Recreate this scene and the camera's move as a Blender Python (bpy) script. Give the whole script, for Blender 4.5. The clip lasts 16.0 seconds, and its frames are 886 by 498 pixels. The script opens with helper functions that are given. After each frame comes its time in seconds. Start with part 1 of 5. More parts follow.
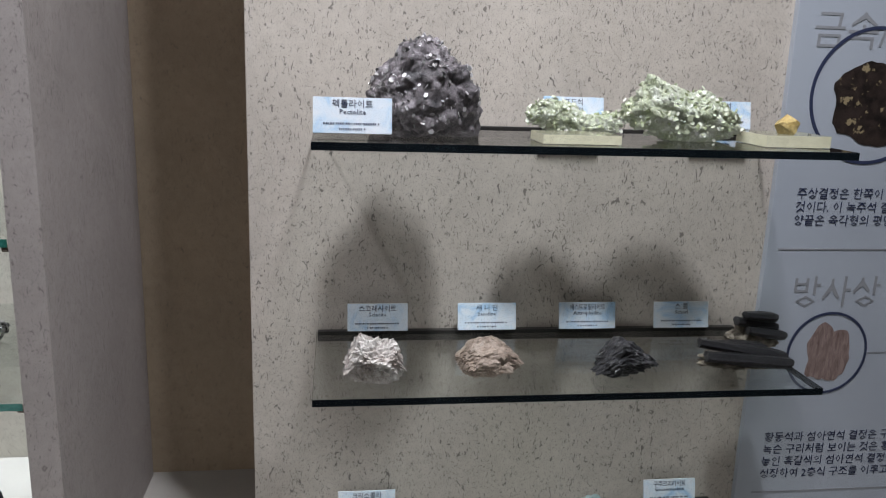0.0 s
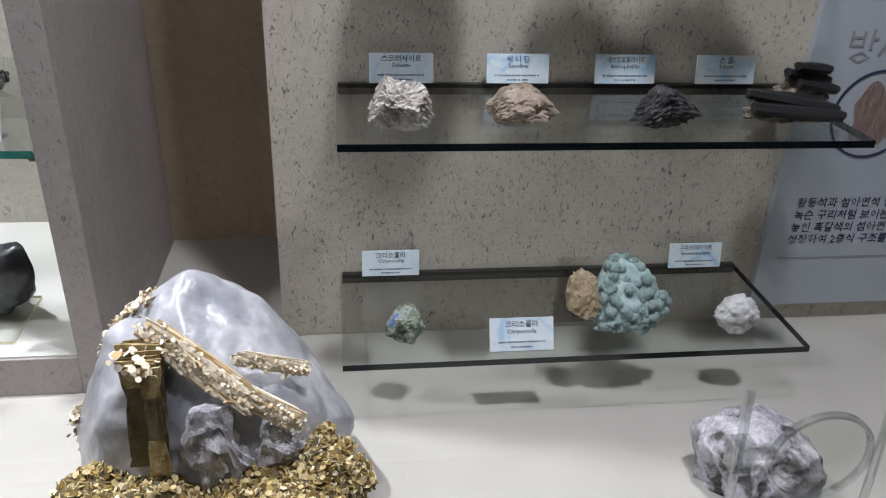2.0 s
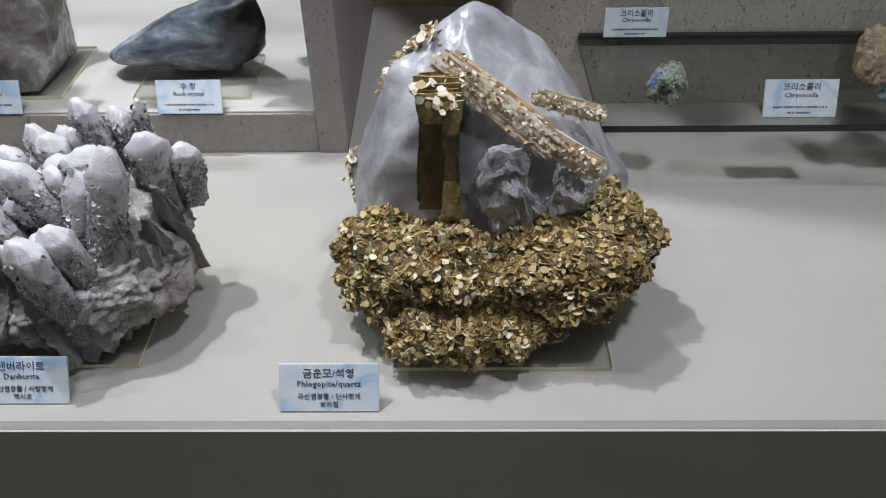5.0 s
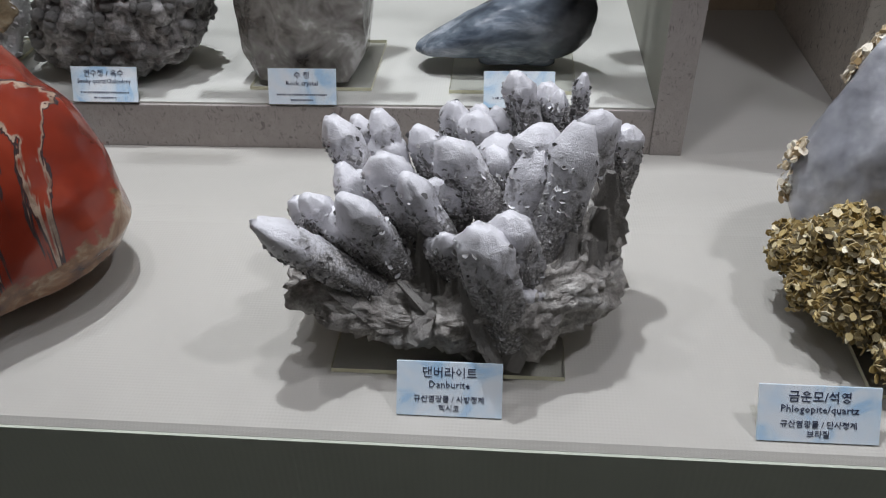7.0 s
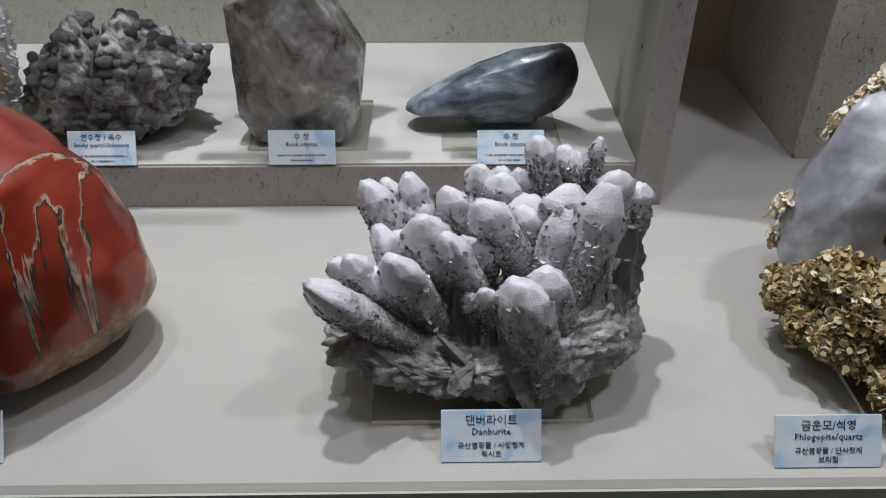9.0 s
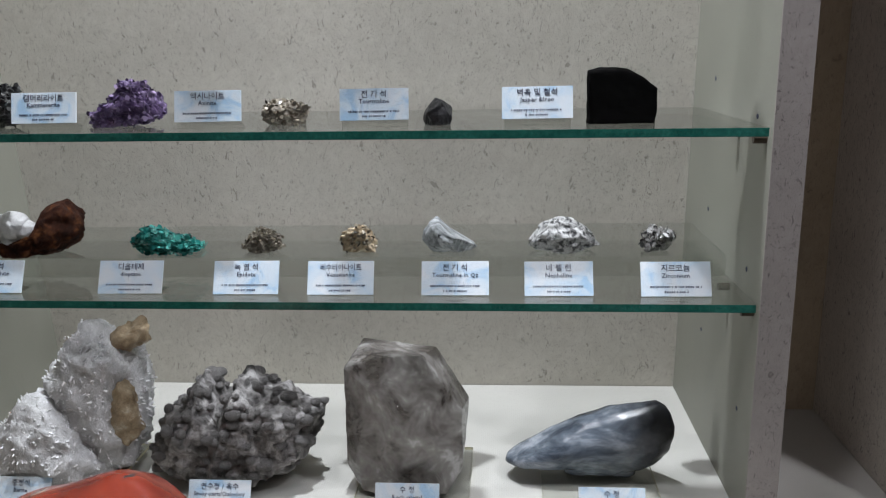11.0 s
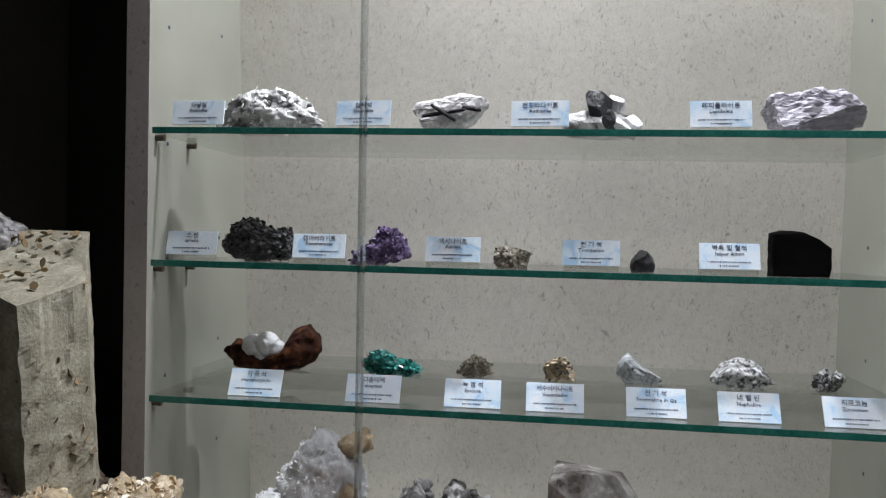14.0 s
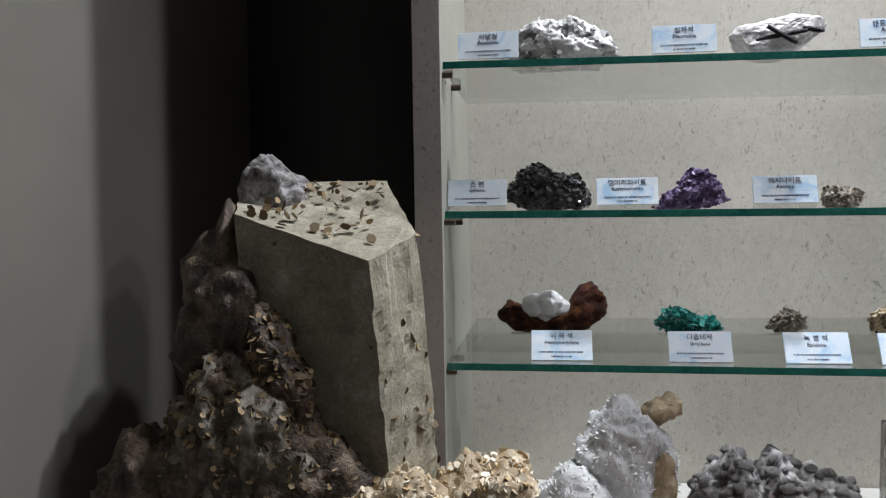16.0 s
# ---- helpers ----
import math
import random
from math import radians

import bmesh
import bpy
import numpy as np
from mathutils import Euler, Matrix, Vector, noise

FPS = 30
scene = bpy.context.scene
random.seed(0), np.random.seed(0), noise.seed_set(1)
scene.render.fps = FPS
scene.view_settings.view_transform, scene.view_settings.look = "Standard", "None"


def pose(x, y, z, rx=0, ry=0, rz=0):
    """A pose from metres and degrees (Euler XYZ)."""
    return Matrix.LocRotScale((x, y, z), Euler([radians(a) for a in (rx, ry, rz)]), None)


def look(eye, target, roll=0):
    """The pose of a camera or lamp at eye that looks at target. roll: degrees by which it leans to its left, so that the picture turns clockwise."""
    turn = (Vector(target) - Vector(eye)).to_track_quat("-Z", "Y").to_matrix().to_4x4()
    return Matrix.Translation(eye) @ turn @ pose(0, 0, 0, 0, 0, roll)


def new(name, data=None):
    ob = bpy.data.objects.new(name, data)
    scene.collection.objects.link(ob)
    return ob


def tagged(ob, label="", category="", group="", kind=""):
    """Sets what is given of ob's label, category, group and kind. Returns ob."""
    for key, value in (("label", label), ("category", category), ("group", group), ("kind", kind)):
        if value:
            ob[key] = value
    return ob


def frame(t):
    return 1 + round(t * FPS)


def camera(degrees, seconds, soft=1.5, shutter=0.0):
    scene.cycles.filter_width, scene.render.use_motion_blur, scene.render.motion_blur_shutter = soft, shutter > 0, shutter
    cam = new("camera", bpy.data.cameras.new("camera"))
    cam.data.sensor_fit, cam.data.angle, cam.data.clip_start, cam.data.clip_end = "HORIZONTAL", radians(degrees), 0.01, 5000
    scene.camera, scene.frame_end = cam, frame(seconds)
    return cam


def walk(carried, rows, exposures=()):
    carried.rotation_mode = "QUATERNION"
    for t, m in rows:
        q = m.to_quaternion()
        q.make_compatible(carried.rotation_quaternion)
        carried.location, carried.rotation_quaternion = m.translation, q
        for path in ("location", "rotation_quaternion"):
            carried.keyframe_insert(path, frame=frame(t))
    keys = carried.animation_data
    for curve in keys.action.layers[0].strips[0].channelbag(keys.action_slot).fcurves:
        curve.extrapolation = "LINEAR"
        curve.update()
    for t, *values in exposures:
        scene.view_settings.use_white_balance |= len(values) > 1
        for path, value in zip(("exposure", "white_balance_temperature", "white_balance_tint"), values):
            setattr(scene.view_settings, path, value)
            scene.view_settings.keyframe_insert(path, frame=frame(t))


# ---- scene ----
cam = camera(58.6, 16.0, soft=1.1)
PATH = [
    (0, (-0.007, 0.01, 1.622), (0.264, 1.937, 1.161), 2.0),
    (0.5, (-0.02, 0.027, 1.595), (0.25, 1.922, 1.014), 2.0),
    (1, (-0.029, 0.031, 1.566), (0.246, 1.871, 0.831), 2.2),
    (1.5, (-0.029, 0.035, 1.548), (0.232, 1.832, 0.709), 2.2),
    (2, (-0.03, 0.046, 1.532), (0.22, 1.802, 0.609), 2.4),
    (2.5, (-0.074, 0.069, 1.501), (0.107, 1.781, 0.483), 2.0),
    (3, (-0.115, 0.086, 1.464), (-0.081, 1.713, 0.301), 0.3),
    (3.1, (-0.121, 0.089, 1.457), (-0.102, 1.694, 0.264), -0.0),
    (3.2, (-0.127, 0.093, 1.453), (-0.117, 1.676, 0.231), 0.1),
    (5.3, (-0.276, 0.065, 1.424), (-0.308, 1.575, 0.113), -1.1),
    (5.5, (-0.329, 0.048, 1.418), (-0.375, 1.568, 0.118), -1.7),
    (6, (-0.442, 0.025, 1.388), (-0.677, 1.558, 0.126), -5.3),
    (6.5, (-0.536, 0.069, 1.358), (-0.812, 1.617, 0.121), -4.9),
    (7, (-0.605, 0.121, 1.342), (-0.768, 1.68, 0.1), -2.1),
    (7.5, (-0.644, 0.114, 1.346), (-0.701, 1.684, 0.107), 0.2),
    (8, (-0.665, 0.095, 1.349), (-0.643, 1.668, 0.115), 1.4),
    (8.5, (-0.685, 0.085, 1.36), (-0.648, 1.661, 0.129), 0.9),
    (9, (-0.705, 0.089, 1.38), (-0.678, 1.72, 0.222), 0.2),
    (9.5, (-0.718, 0.083, 1.44), (-0.769, 1.856, 0.517), -1.2),
    (10, (-0.717, 0.082, 1.473), (-0.837, 1.956, 0.785), -1.8),
    (10.1, (-0.722, 0.081, 1.474), (-0.851, 1.963, 0.809), -1.7),
    (10.2, (-0.724, 0.083, 1.484), (-0.861, 1.969, 0.834), -1.9),
    (12.3, (-0.785, -0.043, 1.456), (-1.0, 1.943, 1.375), 0.6),
    (12.5, (-0.786, -0.066, 1.446), (-1.012, 1.921, 1.408), 0.8),
    (13, (-0.807, -0.095, 1.456), (-1.036, 1.891, 1.412), 0.9),
    (13.5, (-0.889, -0.141, 1.436), (-1.052, 1.852, 1.417), 0.9),
    (14, (-0.963, -0.183, 1.429), (-1.259, 1.795, 1.413), 0.9),
    (14.5, (-1.121, -0.141, 1.422), (-1.614, 1.798, 1.397), 1.1),
    (15, (-1.257, -0.095, 1.416), (-1.787, 1.833, 1.392), 1.4),
    (15.5, (-1.413, -0.104, 1.404), (-1.84, 1.849, 1.369), 0.1),
    (16, (-1.495, -0.119, 1.376), (-1.754, 1.863, 1.31), -0.9),
]
EXPOSURES = [(0.0, 0.12), (1.0, 0.2), (2.0, 0.05), (3.0, -0.5), (5.5, -0.52), (7.5, -0.75), (9.0, -0.78), (10.0, -0.6), (12.5, -0.5), (14.0, -0.5), (16.0, -0.3)]
walk(cam, [(t, look(eye, target, roll)) for t, eye, target, roll in PATH], EXPOSURES)

# ---- world, lamps ----
world = bpy.data.worlds.new("world")
scene.world = world
world.use_nodes = True
world.node_tree.nodes["Background"].inputs[0].default_value = (0.05, 0.05, 0.05, 1)
world.node_tree.nodes["Background"].inputs[1].default_value = 0.2


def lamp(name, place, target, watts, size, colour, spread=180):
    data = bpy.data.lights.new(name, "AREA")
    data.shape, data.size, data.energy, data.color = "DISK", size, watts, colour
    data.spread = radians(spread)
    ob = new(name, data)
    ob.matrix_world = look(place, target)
    return tagged(ob, "small round lamp overhead, out of view", "spotlight", kind="structure")


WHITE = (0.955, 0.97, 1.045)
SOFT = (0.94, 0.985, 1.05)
# unseen spots, placed from the direction of the cast shadows
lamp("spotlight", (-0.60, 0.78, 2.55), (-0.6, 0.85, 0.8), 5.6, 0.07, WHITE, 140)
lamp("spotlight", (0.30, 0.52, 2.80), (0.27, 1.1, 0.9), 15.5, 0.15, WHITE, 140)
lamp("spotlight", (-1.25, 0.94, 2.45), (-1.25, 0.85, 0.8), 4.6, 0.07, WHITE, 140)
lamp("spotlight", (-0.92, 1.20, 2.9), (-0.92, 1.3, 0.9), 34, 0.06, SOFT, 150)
# unseen room lamp, added for the dim light on the front cloth
lamp("room_lamp", (-0.6, -1.6, 2.75), (-0.6, -1.4, 0), 6, 0.3, (1, 0.97, 0.92))


# ---- materials ----
def nodes_of(name):
    m = bpy.data.materials.new(name)
    m.use_nodes = True
    nt = m.node_tree
    return m, nt, nt.nodes["Principled BSDF"]


def ramp(nt, fac, stops):
    r = nt.nodes.new("ShaderNodeValToRGB")
    while len(r.color_ramp.elements) < len(stops):
        r.color_ramp.elements.new(0.5)
    for e, (p, c) in zip(r.color_ramp.elements, stops):
        e.position, e.color = p, (*c, 1) if len(c) == 3 else c
    nt.links.new(fac, r.inputs[0])
    return r.outputs[0]


def noise_node(nt, scale, detail=6, rough=0.55, vec=None, distort=0.0):
    n = nt.nodes.new("ShaderNodeTexNoise")
    n.inputs["Scale"].default_value, n.inputs["Detail"].default_value = scale, detail
    n.inputs["Roughness"].default_value, n.inputs["Distortion"].default_value = rough, distort
    if vec is None:
        tc = nt.nodes.new("ShaderNodeTexCoord")
        vec = tc.outputs["Object"]
    nt.links.new(vec, n.inputs["Vector"])
    return n.outputs["Fac"]


def blend(nt, fac, a, b, how="MIX"):
    m = nt.nodes.new("ShaderNodeMix")
    m.data_type, m.blend_type = "RGBA", how
    for sock, val in ((m.inputs[0], fac), (m.inputs[6], a), (m.inputs[7], b)):
        if isinstance(val, (int, float)):
            sock.default_value = val
        elif isinstance(val, tuple):
            sock.default_value = (*val, 1)
        else:
            nt.links.new(val, sock)
    return m.outputs[2]


def bump(nt, bsdf, height, strength, distance):
    b = nt.nodes.new("ShaderNodeBump")
    b.inputs["Strength"].default_value, b.inputs["Distance"].default_value = strength, distance
    nt.links.new(height, b.inputs["Height"])
    nt.links.new(b.outputs[0], bsdf.inputs["Normal"])


def stone(name, stops, scale=40, rough=0.6, relief=0.004, speck=None, trans=0.0, spec=0.5, metal=0.0, detail=8, sub=0.0, stretch=(1, 1, 1), rot=(0, 0, 0), coat=0.0, grain=0.6):
    """Mineral surface: two scales of colour, optional specks (colour, scale, threshold), relief in metres."""
    m, nt, b = nodes_of(name)
    tc = nt.nodes.new("ShaderNodeTexCoord")
    mp = nt.nodes.new("ShaderNodeMapping")
    mp.inputs["Scale"].default_value = stretch
    mp.inputs["Rotation"].default_value = [radians(a) for a in rot]
    nt.links.new(tc.outputs["Object"], mp.inputs["Vector"])
    v = mp.outputs[0]
    f = noise_node(nt, scale, detail, 0.62, v, 0.4)
    col = ramp(nt, f, stops)
    fine = noise_node(nt, scale * 9, 4, 0.6, v)
    col = blend(nt, grain, col, ramp(nt, fine, [(0.3, (0.3, 0.3, 0.3)), (0.7, (1, 1, 1))]), "MULTIPLY")
    if speck:
        s = noise_node(nt, speck[1], 3, 0.5, v)
        col = blend(nt, ramp(nt, s, [(speck[2], (0, 0, 0)), (speck[2] + 0.05, (1, 1, 1))]), col, speck[0])
    nt.links.new(col, b.inputs["Base Color"])
    b.inputs["Roughness"].default_value, b.inputs["Metallic"].default_value = rough, metal
    b.inputs["Transmission Weight"].default_value, b.inputs["Specular IOR Level"].default_value = trans, spec
    b.inputs["Coat Weight"].default_value = coat
    if sub:
        b.inputs["Subsurface Weight"].default_value = sub
        b.inputs["Subsurface Radius"].default_value = (0.012, 0.012, 0.012)
        b.inputs["Subsurface Scale"].default_value = 1.0
    if relief:
        mixh = nt.nodes.new("ShaderNodeMath")
        mixh.operation = "MULTIPLY_ADD"
        nt.links.new(fine, mixh.inputs[0])
        mixh.inputs[1].default_value = 0.4
        nt.links.new(f, mixh.inputs[2])
        bump(nt, b, mixh.outputs[0], 0.8, relief)
    return m


def speckled(name, base, dark, amount=0.5, worn=0.25):
    """Cork-like speckled laminate with short dark fibres, and soft stains."""
    m, nt, b = nodes_of(name)
    tc = nt.nodes.new("ShaderNodeTexCoord")
    v = tc.outputs["Object"]
    big = noise_node(nt, 3.5, 5, 0.6, v, 0.6)
    col = ramp(nt, big, [(0.25, tuple(c * (1 - worn) for c in base)), (0.75, tuple(min(1, c * (1 + 0.3 * worn)) for c in base))])
    mott = noise_node(nt, 60, 4, 0.7, v)
    col = blend(nt, 0.5, col, ramp(nt, mott, [(0.3, (0.72, 0.7, 0.68)), (0.7, (1, 1, 1))]), "MULTIPLY")
    mp = nt.nodes.new("ShaderNodeMapping")
    mp.inputs["Scale"].default_value = (1.0, 1.0, 0.5)
    mp.inputs["Rotation"].default_value = (0.2, 0.5, 0.3)
    nt.links.new(v, mp.inputs["Vector"])
    sp = noise_node(nt, 300, 3, 0.6, mp.outputs[0], 1.0)
    mask = ramp(nt, sp, [(0.60, (0, 0, 0)), (0.645, (amount, amount, amount))])
    col = blend(nt, mask, col, dark)
    sp2 = noise_node(nt, 130, 2, 0.5, mp.outputs[0], 1.5)
    col = blend(nt, ramp(nt, sp2, [(0.655, (0, 0, 0)), (0.68, (amount, amount, amount))]), col, dark)
    nt.links.new(col, b.inputs["Base Color"])
    b.inputs["Roughness"].default_value = 0.62
    bump(nt, b, sp, 0.25, 0.001)
    return m


def cloth(name, base, weave=900.0):
    m, nt, b = nodes_of(name)
    tc = nt.nodes.new("ShaderNodeTexCoord")
    v = tc.outputs["Object"]
    waves = []
    for axis in ("X", "Y"):
        w = nt.nodes.new("ShaderNodeTexWave")
        w.bands_direction = axis
        w.inputs["Scale"].default_value, w.inputs["Distortion"].default_value = weave / 10, 1.2
        w.inputs["Detail"].default_value = 2
        nt.links.new(v, w.inputs["Vector"])
        waves.append(w.outputs["Fac"])
    weave_h = blend(nt, 0.5, waves[0], waves[1])
    big = noise_node(nt, 5, 4, 0.6, v)
    col = ramp(nt, big, [(0.3, tuple(c * 0.9 for c in base)), (0.7, base)])
    slub = nt.nodes.new("ShaderNodeMapping")
    slub.inputs["Scale"].default_value = (1, 14, 14)
    nt.links.new(v, slub.inputs["Vector"])
    col = blend(nt, 0.3, col, ramp(nt, noise_node(nt, 30, 3, 0.6, slub.outputs[0]), [(0.35, (0.8, 0.79, 0.76)), (0.65, (1, 1, 1))]), "MULTIPLY")
    col = blend(nt, 0.10, col, weave_h, "MULTIPLY")
    nt.links.new(col, b.inputs["Base Color"])
    b.inputs["Roughness"].default_value = 0.9
    b.inputs["Specular IOR Level"].default_value = 0.2
    bump(nt, b, weave_h, 0.2, 0.0005)
    return m


def paint(name, base, rough=0.6, var=0.12, scale=8, metal=0.0):
    m, nt, b = nodes_of(name)
    f = noise_node(nt, scale, 6, 0.6)
    col = ramp(nt, f, [(0.3, tuple(c * (1 - var) for c in base)), (0.7, base)])
    fine = noise_node(nt, scale * 30, 3, 0.5)
    col = blend(nt, var, col, ramp(nt, fine, [(0.35, (0.6, 0.6, 0.6)), (0.65, (1, 1, 1))]), "MULTIPLY")
    nt.links.new(col, b.inputs["Base Color"])
    b.inputs["Roughness"].default_value, b.inputs["Metallic"].default_value = rough, metal
    return m


def clear(name, tint, gloss=0.02, ior=0.04):
    m, nt, b = nodes_of(name)
    nt.nodes.remove(b)
    t = nt.nodes.new("ShaderNodeBsdfTransparent")
    t.inputs[0].default_value = (*tint, 1)
    g = nt.nodes.new("ShaderNodeBsdfGlossy")
    g.inputs["Roughness"].default_value = gloss
    lw = nt.nodes.new("ShaderNodeLayerWeight")
    lw.inputs[0].default_value = 0.5
    pw = nt.nodes.new("ShaderNodeMath")
    pw.operation, pw.inputs[1].default_value = "POWER", 4.0
    nt.links.new(lw.outputs["Facing"], pw.inputs[0])
    f = nt.nodes.new("ShaderNodeMath")
    f.operation, f.inputs[1].default_value, f.inputs[2].default_value = "MULTIPLY_ADD", 0.8, ior
    nt.links.new(pw.outputs[0], f.inputs[0])
    mx = nt.nodes.new("ShaderNodeMixShader")
    for a, s in ((f.outputs[0], 0), (t.outputs[0], 1), (g.outputs[0], 2)):
        nt.links.new(a, mx.inputs[s])
    nt.links.new(mx.outputs[0], nt.nodes["Material Output"].inputs[0])
    return m


def card_mat(name):
    m, nt, b = nodes_of(name)
    tc = nt.nodes.new("ShaderNodeTexCoord")
    info = nt.nodes.new("ShaderNodeObjectInfo")
    add = nt.nodes.new("ShaderNodeVectorMath")
    nt.links.new(tc.outputs["Object"], add.inputs[0])
    nt.links.new(info.outputs["Location"], add.inputs[1])
    f = noise_node(nt, 26, 5, 0.6, add.outputs[0], 0.8)
    col = ramp(nt, f, [(0.36, (0.42, 0.62, 0.82)), (0.47, (0.66, 0.77, 0.87)), (0.62, (0.78, 0.83, 0.88))])
    nt.links.new(col, b.inputs["Base Color"])
    b.inputs["Roughness"].default_value = 0.35
    return m


M_PANEL = speckled("speckled_laminate", (0.58, 0.53, 0.47), (0.10, 0.09, 0.08), 0.75, 0.2)
M_BOXIN = speckled("pale_speckled_laminate", (0.60, 0.575, 0.515), (0.14, 0.12, 0.10), 0.5, 0.12)
# inner unit sides: cream, toned down in colour to offset the lamp light
M_SIDEIN = paint("cream_board_dimmed", (0.29, 0.29, 0.245), 0.55, 0.14, 6)
M_EDGE = speckled("grey_speckled_edge", (0.40, 0.365, 0.35), (0.12, 0.10, 0.10), 0.6, 0.2)
M_CLOTH = cloth("cream_linen", (0.51, 0.49, 0.455))
M_FLOORCLOTH = cloth("white_linen", (0.58, 0.575, 0.54))
M_FASCIA = cloth("grey_green_cloth", (0.54, 0.57, 0.49), 500)
M_BACK = speckled("brown_board", (0.44, 0.35, 0.25), (0.12, 0.1, 0.09), 0.4, 0.2)
M_DARK = paint("near_black", (0.03, 0.028, 0.026), 0.35, 0.3)
M_WALL = paint("grey_wall_paint", (0.22, 0.208, 0.18), 0.5, 0.12, 5)
M_ROOM = paint("room_paint", (0.12, 0.115, 0.11), 0.8, 0.2)
M_FLOOR = paint("room_floor", (0.10, 0.09, 0.08), 0.4, 0.3, 14)
M_GLASS = clear("case_glass", (0.99, 0.99, 0.99), 0.01, 0.012)
M_SHELF = clear("shelf_glass", (0.965, 0.98, 0.97), 0.02, 0.03)
M_SHELFEDGE = stone("shelf_edge_teal", [(0.3, (0.02, 0.15, 0.12)), (0.7, (0.05, 0.26, 0.21))], 20, 0.12, 0)
M_DARKEDGE = stone("shelf_edge_dark", [(0.3, (0.006, 0.009, 0.012)), (0.7, (0.012, 0.018, 0.022))], 20, 0.12, 0)
M_ACRYL = clear("clear_acrylic", (0.96, 0.965, 0.95), 0.04, 0.03)
# yellowish edge painted bright for the light piped through the sheet
M_ACRYLEDGE = stone("acrylic_edge_glow", [(0.3, (0.72, 0.69, 0.48)), (0.7, (0.90, 0.88, 0.66))], 30, 0.25, 0, grain=0.2)
M_ROD = clear("acrylic_rod", (0.90, 0.92, 0.92), 0.06, 0.2)
M_CARD = card_mat("label_card")
M_INK = paint("black_ink", (0.03, 0.04, 0.09), 0.6, 0.1)
M_GREYINK = paint("grey_ink", (0.30, 0.31, 0.33), 0.6, 0.1)
M_BOARD = paint("pale_blue_board", (0.44, 0.48, 0.54), 0.35, 0.06, 3)
M_METAL = paint("dark_metal_pin", (0.10, 0.08, 0.06), 0.4, 0.2, 40, 0.8)


# ---- builders ----
def box_into(bm, x0, x1, y0, y1, z0, z1, bevel=0.0):
    vs = [bm.verts.new((x, y, z)) for x in (x0, x1) for y in (y0, y1) for z in (z0, z1)]
    fs = [bm.faces.new([vs[i] for i in q]) for q in ((0, 1, 3, 2), (4, 6, 7, 5), (0, 4, 5, 1), (2, 3, 7, 6), (0, 2, 6, 4), (1, 5, 7, 3))]
    if bevel:
        es = list({e for f in fs for e in f.edges})
        bmesh.ops.bevel(bm, geom=es, offset=bevel, segments=2, affect="EDGES", profile=0.7)


def link(name, bm, mats, parent=None, label="", smooth=False):
    me = bpy.data.meshes.new(name)
    bmesh.ops.recalc_face_normals(bm, faces=bm.faces)
    bm.to_mesh(me)
    bm.free()
    for m in (mats if isinstance(mats, (list, tuple)) else [mats]):
        me.materials.append(m)
    if smooth:
        me.polygons.foreach_set("use_smooth", [True] * len(me.polygons))
    ob = new(name, me)
    if parent is not None:
        ob.parent = parent
    if label:
        ob["label"] = label
    return ob


def part(name, bm, material, parent, label="", smooth=False):
    return link(name, bm, material, parent, label, smooth)


def slab(name, x0, x1, y0, y1, z0, z1, mat, parent=None, bevel=0.002, label=""):
    bm = bmesh.new()
    box_into(bm, x0, x1, y0, y1, z0, z1, bevel)
    return link(name, bm, mat, parent, label)


def structure(ob, label, category):
    return tagged(ob, label, category, kind="structure")


def rounded_rod(bm, a, b, r, sides=12):
    a, b = Vector(a), Vector(b)
    turn = (b - a).to_track_quat("Z", "Y").to_matrix().to_4x4()
    bmesh.ops.create_cone(bm, cap_ends=True, segments=sides, radius1=r, radius2=r, depth=(b - a).length, matrix=Matrix.Translation((a + b) / 2) @ turn)


# ---- setting ----
H = 0.80   # counter at its front
HB = 0.773  # counter towards the wall, where the cloth dips
structure(slab("floor", -4.5, 3.5, -4, 2.2, -0.05, 0, M_FLOOR), "dark floor of the museum room", "floor")
structure(slab("ceiling", -4.5, 3.5, -4, 0.33, 3.1, 3.2, M_ROOM), "dark ceiling of the museum room", "ceiling")
structure(slab("wall_south", -4.5, 3.5, -4.1, -4, 0, 3.1, M_ROOM), "dark wall behind the visitor", "wall")
structure(slab("wall_west", -4.6, -4.5, -4, 2.2, 0, 3.1, M_ROOM), "dark end wall of the room", "wall")
structure(slab("wall_east", 3.5, 3.6, -4, 2.2, 0, 3.1, M_ROOM), "dark end wall of the room", "wall")
structure(slab("case_ceiling", -2.3, 2.4, 0.3, 1.8, 3.0, 3.06, M_ROOM), "dark canopy over the display case", "ceiling")
structure(slab("case_header", -4.5, 3.5, 0.30, 0.36, 2.3, 3.1, M_ROOM), "dark header above the case glass", "wall")
structure(slab("case_wall_north", -0.42, 2.4, 1.56, 1.66, 0, 3.0, M_BACK), "brown back wall of the case", "wall")
# west stretch of the back wall, its deep shade put in as black
structure(slab("case_wall_north_dark", -2.3, -0.421, 1.565, 1.66, 0, 3.0, M_DARK), "dark back wall behind the shelf unit, its shade painted black", "wall")
structure(slab("case_wall_west", -2.24, -2.14, 0.34, 1.562, 0, 3.0, M_WALL), "grey painted end wall of the display case", "wall")
structure(slab("case_wall_east", 2.3, 2.4, 0.34, 1.562, 0, 3.0, M_WALL), "grey painted end wall of the display case", "wall")

